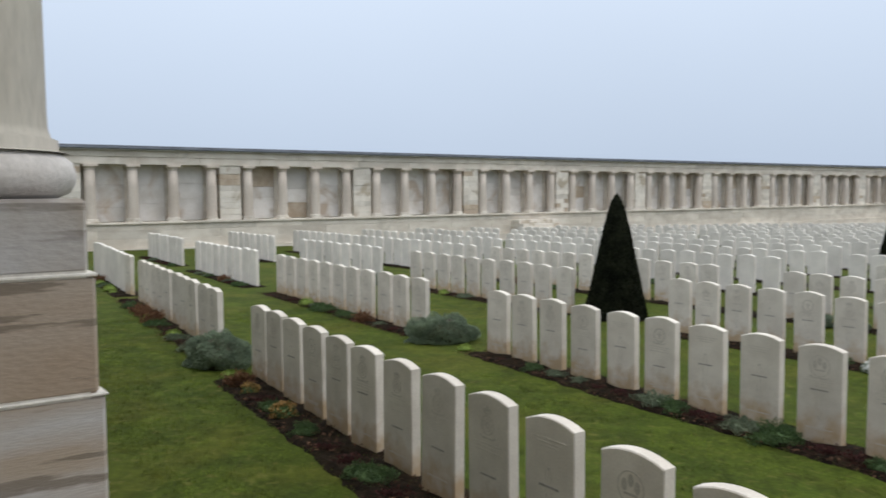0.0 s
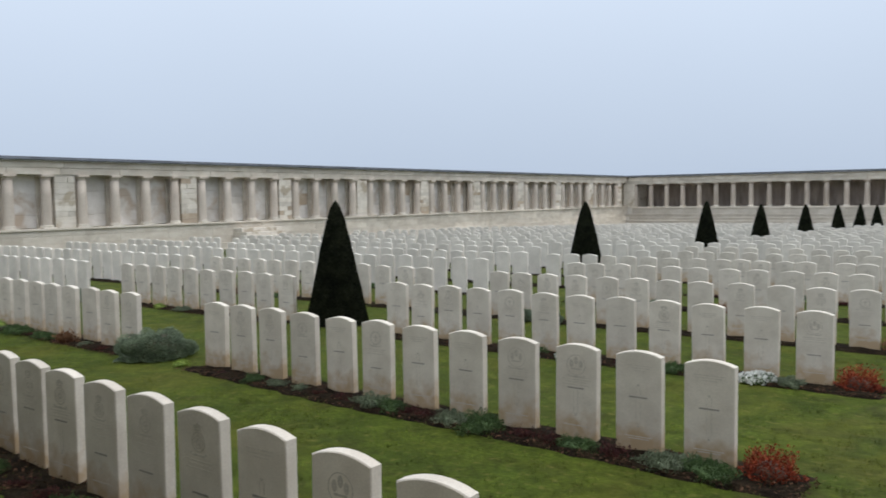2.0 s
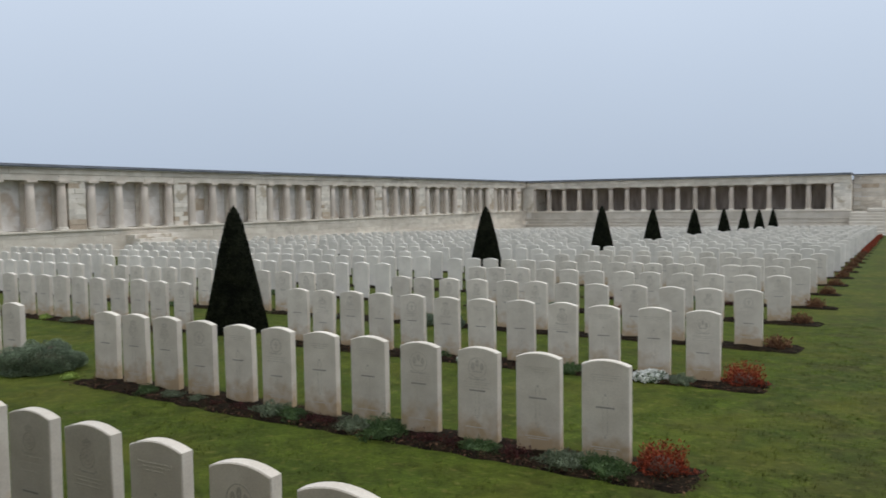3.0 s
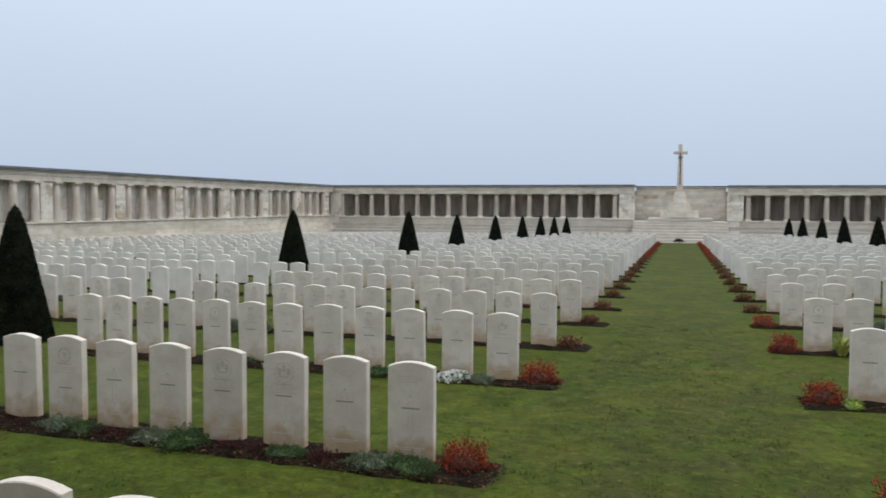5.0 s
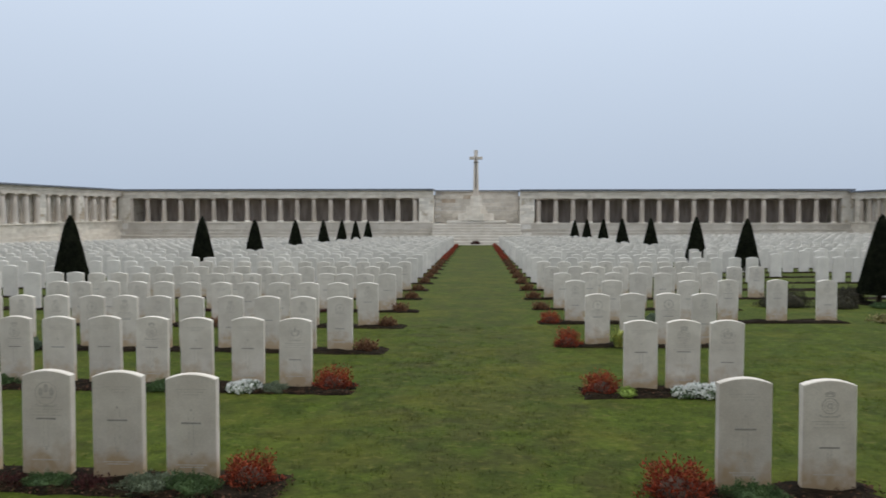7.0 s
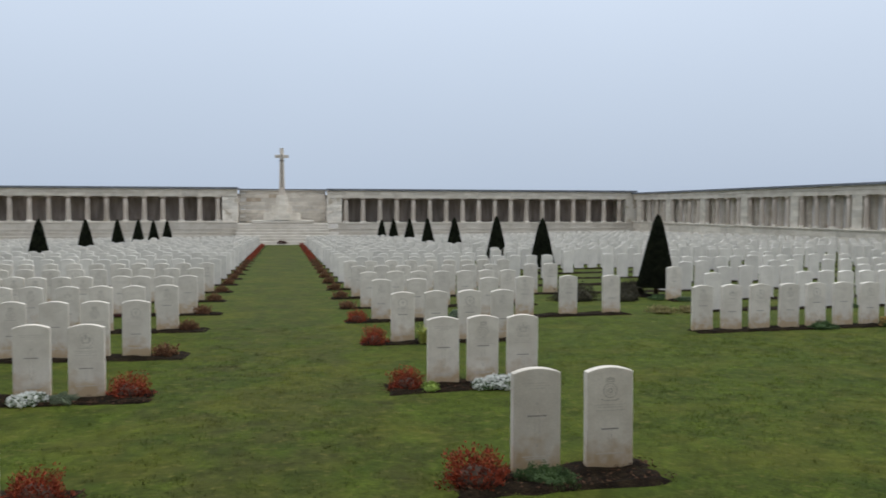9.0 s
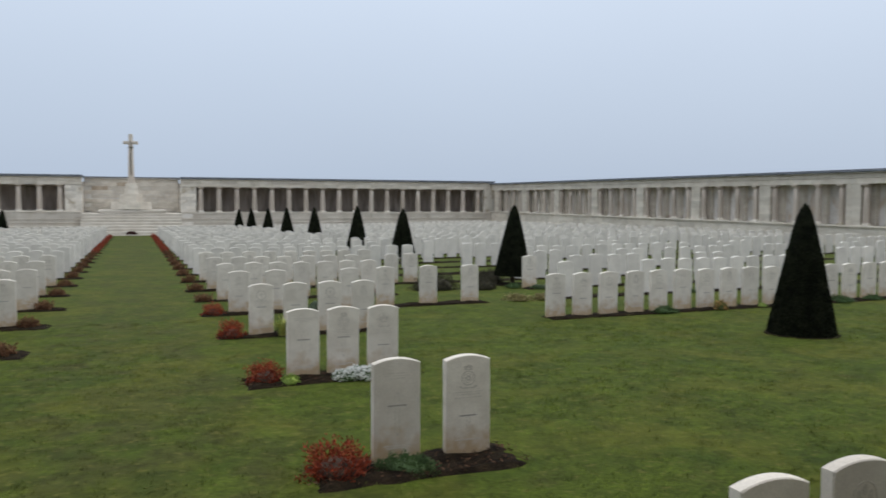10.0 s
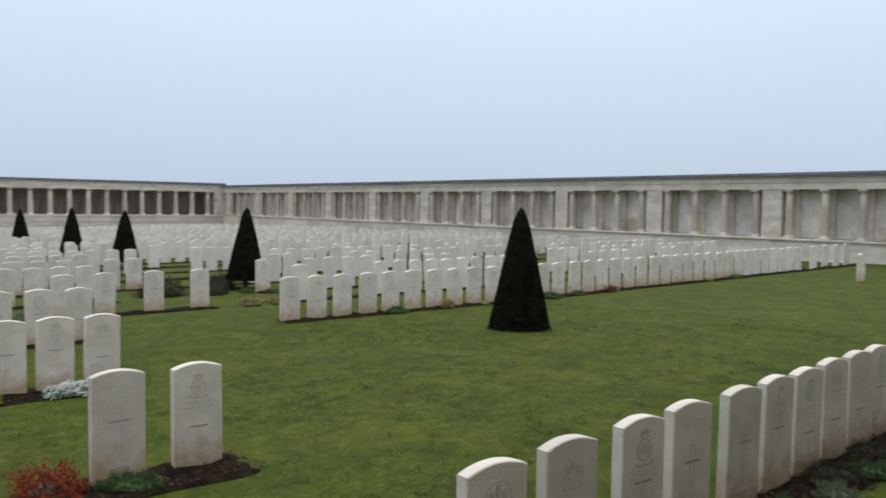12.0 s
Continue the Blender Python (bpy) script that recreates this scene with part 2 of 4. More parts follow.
M_WHITE_PETAL = material("white_petals", (0.86, 0.86, 0.82), (0.76, 0.76, 0.72), 14, 0.7, 60, 0.1, 0, each=0.15, island=True)
M_YELLOW_PETAL = material("yellow_petals", (0.46, 0.29, 0.10), (0.33, 0.19, 0.07), 14, 0.7, 60, 0.1, 0, each=0.2, island=True)
M_CHIP = material("bark_chips", (0.095, 0.052, 0.032), (0.028, 0.017, 0.011), 14, 1.0, 60, 0.3, 0, each=0.6, island=True, spec=0.05)
def cracked(m):
    """Short dark level cracks along the stone's bed."""
    n, l = m.node_tree.nodes, m.node_tree.links
    b = n["Principled BSDF"]
    geo, mp, nz = n.new("ShaderNodeNewGeometry"), n.new("ShaderNodeMapping"), n.new("ShaderNodeTexNoise")
    mp.inputs["Scale"].default_value = (1.6, 1.6, 16)
    nz.inputs["Scale"].default_value, nz.inputs["Detail"].default_value = 1.5, 5
    mr, mix = n.new("ShaderNodeMapRange"), n.new("ShaderNodeMixRGB")
    mr.inputs[1].default_value, mr.inputs[2].default_value = 0.575, 0.61
    mr.inputs[3].default_value, mr.inputs[4].default_value = 0.0, 0.75
    mix.inputs[2].default_value = (0.15, 0.12, 0.09, 1)
    l.new(geo.outputs["Position"], mp.inputs[0])
    l.new(mp.outputs[0], nz.inputs["Vector"])
    l.new(nz.outputs["Fac"], mr.inputs[0])
    l.new(mr.outputs[0], mix.inputs[0])
    l.new(b.inputs["Base Color"].links[0].from_socket, mix.inputs[1])
    l.new(mix.outputs[0], b.inputs["Base Color"])


M_PILLAR_BROWN = material("brown_pedestal_stone", (0.385, 0.33, 0.275), (0.32, 0.245, 0.18), 1.6, 0.85, 60, 0.06, 0.25, stretch=(0.7, 0.7, 2.2))
M_PILLAR_PALE = material("pale_mottled_pedestal_stone", (0.45, 0.44, 0.43), (0.35, 0.285, 0.22), 2.2, 0.85, 60, 0.06, 0.25, stretch=(0.6, 0.6, 4.5))
for stone in (M_PILLAR, M_PILLAR_BROWN, M_PILLAR_PALE):
    cracked(stone)
blotched(M_PILLAR, (0.46, 0.45, 0.45), 2.6, 0.5, 0.66, 0.6)
blotched(M_SHAFT, (0.30, 0.26, 0.2), 3.5, 0.55, 0.75, 0.5)
# panel stone darkened so its colour carries the shade inside the colonnade
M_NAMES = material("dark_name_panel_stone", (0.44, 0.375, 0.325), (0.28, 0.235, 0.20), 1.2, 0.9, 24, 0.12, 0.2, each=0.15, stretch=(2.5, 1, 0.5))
M_TWIG = material("brown_twig", (0.10, 0.065, 0.045), (0.06, 0.04, 0.03), 10, 0.9, 60, 0.2, 0)


# ---- mesh helpers ----
def finish(name, verts, faces, mat, smooth=False):
    me = bpy.data.meshes.new(name)
    me.from_pydata([tuple(v) for v in verts], [], faces)
    me.materials.append(mat)
    if smooth:
        me.shade_smooth()
    me.update()
    return me


def part(name, me, parent, label="", at=None):
    ob = new(name, me)
    ob.parent = parent
    if at is not None:
        ob.matrix_basis = at
    return tagged(ob, label)


def box(x0, x1, y0, y1, z0, z1, c=0.012):
    """Vertices and faces of a block with chamfered edges."""
    bm = bmesh.new()
    bmesh.ops.create_cube(bm, size=1)
    for v in bm.verts:
        v.co = ((x0 + x1) / 2 + v.co.x * (x1 - x0), (y0 + y1) / 2 + v.co.y * (y1 - y0), (z0 + z1) / 2 + v.co.z * (z1 - z0))
    if c:
        bmesh.ops.bevel(bm, geom=bm.edges[:], offset=c, segments=1, affect="EDGES")
    bm.verts.index_update()
    out = [v.co.copy() for v in bm.verts], [[v.index for v in f.verts] for f in bm.faces]
    bm.free()
    return out


def block(name, x0, x1, y0, y1, z0, z1, mat, c=0.012):
    v, f = box(x0, x1, y0, y1, z0, z1, c)
    return finish(name, v, f, mat)


def joined(name, shapes, mat, smooth=False):
    verts, faces = [], []
    for v, f in shapes:
        k = len(verts)
        verts += list(v)
        faces += [[i + k for i in g] for g in f]
    return finish(name, verts, faces, mat, smooth)


def lathe(rings, n=16):
    """A turned body from (radius, height) rings, bottom to top."""
    verts, faces = [], []
    for r, z in rings:
        verts += [Vector((r * math.cos(2 * math.pi * i / n), r * math.sin(2 * math.pi * i / n), z)) for i in range(n)]
    for k in range(len(rings) - 1):
        for i in range(n):
            j = (i + 1) % n
            faces.append([k * n + i, k * n + j, k * n + n + j, k * n + n + i])
    faces.append(list(range(n))[::-1])
    faces.append([(len(rings) - 1) * n + i for i in range(n)])
    return verts, faces


SLOPE = -0.0158


def ground_z(y, x=0.0):
    """The lawn falls away from the portal, rises towards the east wall and dips in the far west corner."""
    east = 0.0075 * min(max(x - 14.0, 0.0), 20.0) + 0.008 * min(max(x - 4.0, 0.0), 30.0) * min(max((y - 16.0) / 35.0, 0.0), 1.0)
    west = -0.010 * min(max(-x - 4.0, 0.0), 30.0) * min(max((y - 40.0) / 30.0, 0.0), 1.0)
    return SLOPE * min(max(y, 0.0), 78.0) + east + west


# ---- ground ----
xs = [-1500, -400, -120, -60, -40] + [-34 + i for i in range(69)] + [40, 60, 120, 400, 1500]
ys = [-1500, -400, -100, -40, -20, -8] + [i * 0.75 for i in range(104)] + [78, 90, 130, 400, 1500]
gv = [(x, y, ground_z(y, x) + (0.012 * noise.noise(Vector((x * 0.4, y * 0.4, 0))) if abs(x) < 32 and 0 < y < 76 else 0)) for y in ys for x in xs]
gf = [[r * len(xs) + c, r * len(xs) + c + 1, (r + 1) * len(xs) + c + 1, (r + 1) * len(xs) + c] for r in range(len(ys) - 1) for c in range(len(xs) - 1)]
ground = tagged(new("ground", finish("ground", gv, gf, M_GRASS, True)), "mown green lawn sloping gently away between the grave rows", "lawn", kind="structure")

# ---- memorial walls ----
COL = [(0.27, 0.0), (0.27, 0.07), (0.25, 0.075), (0.262, 0.105), (0.25, 0.14), (0.215, 0.15), (0.21, 0.17), (0.215, 0.7), (0.205, 1.3), (0.185, 1.93), (0.185, 1.95), (0.2, 1.96), (0.2, 1.99), (0.19, 2.0), (0.235, 2.06), (0.235, 2.065)]


def column_mesh(height, mat, wide=1.0):
    """Meshes of a column's shaft, base and capital."""
    k = height / 2.16
    shaft = finish("column", *lathe([(r * wide, z * k) for r, z in COL[5:10]], 18), mat, True)
    foot = joined("base", [lathe([(r * wide, z * k) for r, z in COL[:6]], 18), box(-0.29 * wide, 0.29 * wide, -0.29 * wide, 0.29 * wide, -0.005, 0.05, 0.01)], M_PIER)
    cap = joined("capital", [lathe([(r * wide, z * k) for r, z in COL[9:]], 18), box(-0.26 * wide, 0.26 * wide, -0.26 * wide, 0.26 * wide, 2.065 * k, height, 0.01)], mat)
    return shaft, foot, cap


def column(meshes, parent, x, y, z):
    shaft = part("column", meshes[0], parent, at=pose(x, y, z))
    part("base", meshes[1], shaft)
    part("capital", meshes[2], shaft)


def side_wall(name, label, face, turn, first, zb, zt, y_from, y_to, shadowed):
    """A long wall along y with bays of three recessed tablets behind columns. face: x of the columns; turn: +1 faces +x."""
    base = tagged(new(name), label, "memorial wall", kind="structure")
    zc = zt - 0.72

    def blk(nm, d0, d1, y0, y1, z0, z1, mat, c=0.012, lab=""):
        a, b = face + turn * d0, face + turn * d1
        return part(nm, block(nm, min(a, b), max(a, b), y0, y1, z0, z1, mat, c), base, lab)

    blk("wall_core", -1.3, -0.62, y_from, y_to, -1.6, zc + 0.02, M_WALL)
    # plinth in courses, each course in long blocks
    k = 0
    levels = [(-1.6, -1.02, 1.35), (-1.016, -0.72, 1.1), (-0.716, -0.42, 0.85), (-0.416, -0.10, 0.6), (-0.096, 0.26, 0.36), (0.264, 0.60, 0.34), (0.604, zb - 0.085, 0.345)]
    for z0, z1, d in levels:
        y = y_from + (k % 2) * 1.1
        k += 1
        blk("plinth_course", -0.6, d - 0.02, y_from, y_to, z0, z1 - 0.006, M_MORTAR, 0)
        while y < y_to:
            y2 = min(y + random.uniform(1.9, 2.6), y_to)
            blk("plinth_block", d - 0.35, d, y, y2 - 0.012, z0, z1, M_WALL, 0.008)
            y = y2
    y = y_from
    while y < y_to:
        y2 = min(y + 3.1, y_to)
        blk("ledge", -0.6, 0.42, y, y2 - 0.01, zb - 0.08, zb, M_WALL, 0.012)
        y = y2
    # the shadowed wall's columns are slimmer and carry shade in browner stone
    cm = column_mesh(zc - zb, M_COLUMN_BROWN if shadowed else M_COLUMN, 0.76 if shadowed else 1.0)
    n0 = math.ceil((y_from - first) / 6.2)
    yb = first + n0 * 6.2
    while yb + 4.9 < y_to:
        for i in range(4):
            column(cm, base, face + turn * 0.08, yb + i * 1.55, zb)
        for i in range(3):
            y0, y1 = yb + i * 1.55 + 0.2, yb + i * 1.55 + 1.35
            cuts = [zb + 0.02, zc] if shadowed else [zb + 0.02, zb + random.uniform(0.5, 0.9), zb + random.uniform(1.2, 1.6), zc]
            for a, b in zip(cuts, cuts[1:]):
                brown = random.random() < (0.09 if not shadowed else 0)
                blk("tablet", -0.62, -0.5 if shadowed else -0.34, y0, y1, a, b - 0.005, M_STAINED if brown else M_TABLET, 0.01)
        for i in range(4):
            blk("jamb", -0.62, -0.28, yb + i * 1.55 - 0.2 + 0.005, yb + i * 1.55 + 0.2 - 0.005, zb, zc, M_WALL, 0.01)
        # the pier that closes the bay, in courses
        y0, y1 = yb + 4.65 + 0.32, yb + 6.2 - 0.32
        blk("pier_core", -0.6, 0.14, y0 + 0.01, y1 - 0.01, zb, zc, M_WALL if shadowed else M_MORTAR, 0)
        z, row = zb, 0
        while z < zc - 0.05:
            h = min(0.235, zc - z)
            cut = y0 + (y1 - y0) * (0.36 if row % 2 else 0.64)
            for a, b in (((y0, cut), (cut, y1)) if random.random() < 0.35 else ((y0, y1),)):
                rough = random.random()
                # shadowed piers are toned down with the duller wall stone
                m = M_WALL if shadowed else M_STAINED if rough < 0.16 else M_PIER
                blk("pier_block", -0.55, 0.16 + random.uniform(-0.012, 0.014), a + 0.006, b - 0.006, z + 0.002, z + h - 0.003, m, 0.003 if shadowed else 0.008)
            z += h
            row += 1
        yb += 6.2
    y = y_from
    while y < y_to:
        y2 = min(y + random.uniform(1.9, 2.8), y_to)
        blk("architrave_block", -0.9, 0.20, y, y2 - 0.008, zc, zc + 0.28, M_WALL, 0.008)
        y = y2
    y = y_from
    while y < y_to:
        y2 = min(y + random.uniform(2.2, 3.4), y_to)
        blk("frieze_block", -0.9, 0.23, y, y2 - 0.008, zc + 0.284, zc + 0.52, M_WALL, 0.008)
        y = y2
    blk("cornice", -1.0, 0.36, y_from, y_to, zc + 0.524, zc + 0.575, M_TORUS, 0.015)
    blk("roof_edge", -1.3, 0.44, y_from, y_to, zc + 0.579, zc + 0.655, M_LEAD, 0.012, "grey lead roof edge")
    blk("roof_cover", -1.3, 0.30, y_from, y_to, zc + 0.659, zt, M_LEAD, 0.02, "grey lead roof cover")
    return base


def wall_steps():
    """Short flight of worn pale steps up to the west wall."""
    flight = tagged(new("wall_steps"), "three worn pale stone steps at the memorial wall", "steps", kind="structure")
    for k in range(3):
        part("step", block("step", -32.9, -32.25 + 0.36 * k, 27.5, 30.2, -0.6 if k == 2 else 0.19 * (2 - k), 0.575 - 0.19 * k, M_PIER, 0.02), flight)


wall_steps()
side_wall("wall_west", "long cream limestone memorial wall with columns and name tablets", -33.2, 1, 7.22, 0.91, 3.84, -11.0, 77.6, False)
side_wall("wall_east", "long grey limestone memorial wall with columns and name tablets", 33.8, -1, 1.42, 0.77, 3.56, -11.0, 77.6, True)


def far_wall(name, label, x_in, x_out, zb, zt):
    """Half of the open colonnade that ends the cemetery; x_in is the end by the cross."""
    base = tagged(new(name), label, "colonnade", kind="structure")
    s = 1 if x_out > x_in else -1
    zc, yf = zt - 0.84, 76.45
    lo, hi = min(x_in, x_out), max(x_in, x_out)

    def blk(nm, x0, x1, y0, y1, z0, z1, mat, c=0.012, lab=""):
        return part(nm, block(nm, x0, x1, y0, y1, z0, z1, mat, c), base, lab)

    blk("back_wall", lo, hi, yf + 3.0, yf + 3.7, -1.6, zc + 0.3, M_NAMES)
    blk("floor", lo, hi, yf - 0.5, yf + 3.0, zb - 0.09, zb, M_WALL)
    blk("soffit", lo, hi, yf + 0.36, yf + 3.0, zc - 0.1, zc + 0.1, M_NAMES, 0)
    levels = [(-1.6, -1.0, 3.3), (-0.996, -0.72, 2.6), (-0.716, -0.44, 1.9), (-0.436, -0.16, 1.3), (-0.156, 0.14, 0.9), (0.144, zb - 0.095, 0.55)]
    for k, (z0, z1, d) in enumerate(levels):
        x = lo + (k % 2) * 1.0
        blk("step_core", lo, hi, yf - d + 0.1, yf + 3.0, z0, z1 - 0.006, M_MORTAR, 0)
        while x < hi:
            x2 = min(x + random.uniform(1.9, 2.7), hi)
            blk("step_block", x, x2 - 0.012, yf - d, yf - d + 0.5, z0, z1 - 0.07, M_STEP, 0.01)
            blk("step_nosing", x, x2 - 0.012, yf - d - 0.05, yf - d + 0.5, z1 - 0.066, z1, M_STEP, 0.015)
            x = x2
    # browner copy tones the columns down for the colonnade's shade
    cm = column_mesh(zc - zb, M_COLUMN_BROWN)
    first = 5.67 * s
    for i in range(18):
        x = first + s * i * 1.56
        if abs(x) < abs(x_out) - 0.6:
            column(cm, base, x, yf, zb)
            a = x + s * 0.78
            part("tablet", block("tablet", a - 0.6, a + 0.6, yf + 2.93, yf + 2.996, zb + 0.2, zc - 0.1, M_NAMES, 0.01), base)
    # end pier by the cross
    p0, p1 = sorted((3.95 * s, 5.3 * s))
    blk("pier_core", p0 + 0.02, p1 - 0.02, yf - 0.1, yf + 3.0, -0.2, zc, M_MORTAR, 0)
    z, row = zb, 0
    while z < zc - 0.05:
        h = min(0.27, zc - z)
        cut = p0 + (p1 - p0) * (0.35 if row % 2 else 0.65)
        for a, b in ((p0, cut), (cut, p1)):
            blk("pier_block", a + 0.006, b - 0.006, yf - 0.18, yf + 3.0, z + 0.003, z + h - 0.005, M_PIER, 0.012)
        z += h
        row += 1
    q0, q1 = sorted((x_out, x_out - 1.1 * s))
    blk("corner_pier", q0, q1, yf - 0.35, yf + 3.0, zb, zc, M_PIER, 0.012)
    x = lo
    while x < hi:
        x2 = min(x + random.uniform(1.4, 1.7), hi)
        blk("architrave_block", x, x2 - 0.008, yf - 0.22, yf + 0.35, zc, zc + 0.28, M_WALL, 0.008)
        blk("frieze_block", x, x2 - 0.008, yf - 0.25, yf + 0.35, zc + 0.284, zc + 0.60, M_WALL, 0.008)
        x = x2
    blk("cornice", lo, hi, yf - 0.38, yf + 0.5, zc + 0.604, zc + 0.66, M_TORUS, 0.015)
    blk("roof_edge", lo, hi, yf - 0.46, yf + 3.7, zc + 0.664, zt, M_LEAD, 0.03, "grey lead roof edge")
    return base


far_wall("wall_north_west", "cream limestone open colonnade with dark shaded walk behind", -3.95, -33.3, 0.80, 3.84)
far_wall("wall_north_east", "cream limestone open colonnade with shaded walk behind", 3.95, 33.9, 0.68, 3.76)

# recess and broad steps behind and below the cross
apse = tagged(new("wall_north"), "plain cream limestone wall recessed behind the cross", "wall", kind="structure")
z, row = -1.4, 0
while z < 3.5:
    h = min(0.36, 3.55 - z)
    x = -3.93 + (0.6 if row % 2 else 0)
    part("wall_course", block("wall_course", -3.93, 3.93, 78.6, 79.4, z, z + h - 0.012, M_MORTAR, 0), apse)
    while x < 3.93:
        x2 = min(x + random.uniform(1.0, 1.5), 3.93)
        part("wall_block", block("wall_block", x, x2 - 0.01, 78.5, 78.9, z, z + h - 0.008, M_STAINED if random.random() < 0.06 else M_WALL, 0.01), apse)
        x = x2
    z += h
    row += 1
part("coping", block("coping", -3.93, 3.93, 78.35, 79.4, 3.55, 3.65, M_TORUS, 0.02), apse)
part("roof_edge", block("roof_edge", -3.93, 3.93, 78.28, 79.5, 3.654, 3.75, M_LEAD, 0.03), apse, "grey lead roof edge")
stairs = tagged(new("steps"), "broad pale limestone steps rising to the cross platform", "steps", kind="structure")
for k in range(8):
    w = 5.2 if k < 3 else 3.9
    part("step", block("step", -w, w, 70.9 + k * 0.38, 78.4, -1.5 if k == 0 else -1.28 + k * 0.235, -1.04 + k * 0.235, M_STEP, 0.03), stairs)
part("platform", block("platform", -2.7, 2.7, 74.0, 78.3, 0.62, 0.90, M_STEP, 0.05), stairs)

cross = tagged(new("cross_of_sacrifice"), "tall white stone cross with a bronze sword on an octagonal base", "memorial cross")
cross.location = (-0.06, 75.6, 0.94)


def octagon(r0, r1, z0, z1, mat, nm):
    v, f = lathe([(r0, z0), (r1, z1)], 8)
    rot = Matrix.Rotation(math.pi / 8, 4, "Z")
    return finish(nm, [rot @ p for p in v], f, mat)


part("base_step", octagon(1.75, 1.72, 0, 0.62, M_WALL, "base_step"), cross)
part("base_step", octagon(1.0, 0.96, 0.62, 1.28, M_WALL, "base_step"), cross)
part("pedestal", octagon(0.62, 0.50, 1.28, 2.2, M_WALL, "pedestal"), cross)
# shaft and arm take the darker column stone in place of backlit shade
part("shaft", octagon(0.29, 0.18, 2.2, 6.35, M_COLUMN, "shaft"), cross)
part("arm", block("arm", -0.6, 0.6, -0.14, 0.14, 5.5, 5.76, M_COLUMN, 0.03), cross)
sw = [box(-0.035, 0.035, -0.33, -0.25, 2.9, 5.3, 0.01), box(-0.22, 0.22, -0.34, -0.22, 5.2, 5.27, 0.01), box(-0.025, 0.025, -0.32, -0.24, 5.27, 5.75, 0.01)]
part("sword", joined("sword", sw, M_BRONZE), cross, "dark bronze sword")

# ---- pedestal and column beside the camera ----
gate = tagged(new("portal_column"), "weathered stone portal column on a tall block pedestal", "column")
GX, GE = -2.0, 0.355
part("pedestal_core", block("pedestal_core", GX - 0.78, GX - 0.003, GE - 0.78, GE - 0.004, -0.3, 1.93, M_MORTAR, 0), gate)
for z0, z1, o, stone in ((-0.3, 0.62, 0.034, M_PILLAR), (0.624, 1.055, 0.03, M_PILLAR_BROWN), (1.059, 1.536, 0.026, M_PILLAR_PALE), (1.54, 1.790, 0.014, M_PILLAR_BROWN), (1.796, 1.95, 0.0, M_PILLAR)):
    part("pedestal_block", block("pedestal_block", GX - 0.8, GX, GE - 0.8 - o, GE + o, z0, z1, stone, 0.008), gate)
part("joint", block("joint", GX - 0.8, GX + 0.004, GE - 0.81, GE + 0.016, 1.788, 1.796, M_MORTAR, 0.002), gate, "pale pointed mortar joint")
part("joint", block("joint", GX - 0.8, GX + 0.004, GE - 0.83, GE + 0.03, 1.535, 1.541, M_MORTAR, 0.002), gate, "pale pointed mortar joint")
v, f = lathe([(0.33, 0), (0.365, 0.012), (0.382, 0.035), (0.385, 0.055), (0.375, 0.082), (0.345, 0.102), (0.318, 0.108), (0.318, 0.132), (0.300, 0.138), (0.292, 0.16), (0.29, 0.20), (0.285, 1.2), (0.265, 2.96)], 40)
base_me = finish("column_base", v[: 6 * 40] + [Vector((0, 0, 0))], f[: 5 * 40], M_TORUS, True)
part("column_base", base_me, gate, "smooth rounded grey base moulding", at=pose(GX - 0.32, 0.098, 1.95) @ Matrix.Diagonal((0.78, 0.78, 1, 1)))
shaft_me = finish("column_shaft", [p for p in v[5 * 40:]], [[i - 5 * 40 for i in g] for g in f[5 * 40:12 * 40]], M_SHAFT, True)
part("column_shaft", shaft_me, gate, "yellowed stone shaft", at=pose(GX - 0.32, 0.098, 1.95) @ Matrix.Diagonal((0.83, 0.83, 1, 1)))

# the side of the place behind the camera
south = tagged(new("wall_south"), "plain limestone entrance wall behind the graves", "wall", kind="structure")
for a, b, h in ((-33.0, -14.0, 3.8), (14.0, 33.6, 3.8), (-13.99, -3.4, 4.88), (3.4, 13.99, 4.88)):
    part("wall_face", block("wall_face", a, b, -3.6, -2.8, -0.4, h, M_WALL), south)
part("gate_wall", block("gate_wall", -3.39, 3.39, -5.58, -5.0, -0.4, 4.88, M_WALL), south)
# roof out of view, added to keep sky light off the near stones
part("portal_roof", block("portal_roof", -14.0, 14.0, -5.6, 0.3, 4.9, 5.9, M_WALL, 0.03), south)
part("portal_floor", block("portal_floor", -3.3, 3.3, -5.0, 0.9, -0.4, 0.3, M_PIER, 0.02), south)


# ---- headstones ----
def stone_profile(w, h, rise, n=8):
    """Half outline of a headstone's face: foot, shoulder and the low curve of its head."""
    pts = [(-w / 2, -0.12), (w / 2, -0.12), (w / 2, h)]
    for i in range(1, n):
        a = 1 - 2 * i / n
        pts.append((a * w / 2, h + rise * (1 - a * a)))
    pts.append((-w / 2, h))
    return pts


def stone_shape(w=0.381, h=0.795, rise=0.038, t=0.08, c=0.006, n=8):
    pts = stone_profile(w, h, rise, n)
    cx, cz = 0, 0.35
    inner = [(x - c * math.copysign(1, x - cx) if abs(x) > 0.18 else x, z - (c if z > 0 else 0)) for x, z in pts]
    k = len(pts)
    v = [(x, -t / 2, z) for x, z in inner] + [(x, -t / 2 + c, z) for x, z in pts] + [(x, t / 2 - c, z) for x, z in pts] + [(x, t / 2, z) for x, z in inner]
    f = [list(range(k)), [3 * k + i for i in range(k)][::-1]]
    for r in range(3):
        f += [[r * k + j, r * k + i, (r + 1) * k + i, (r + 1) * k + j] for i, j in ((i, (i + 1) % k) for i in range(k))]
    return v, f


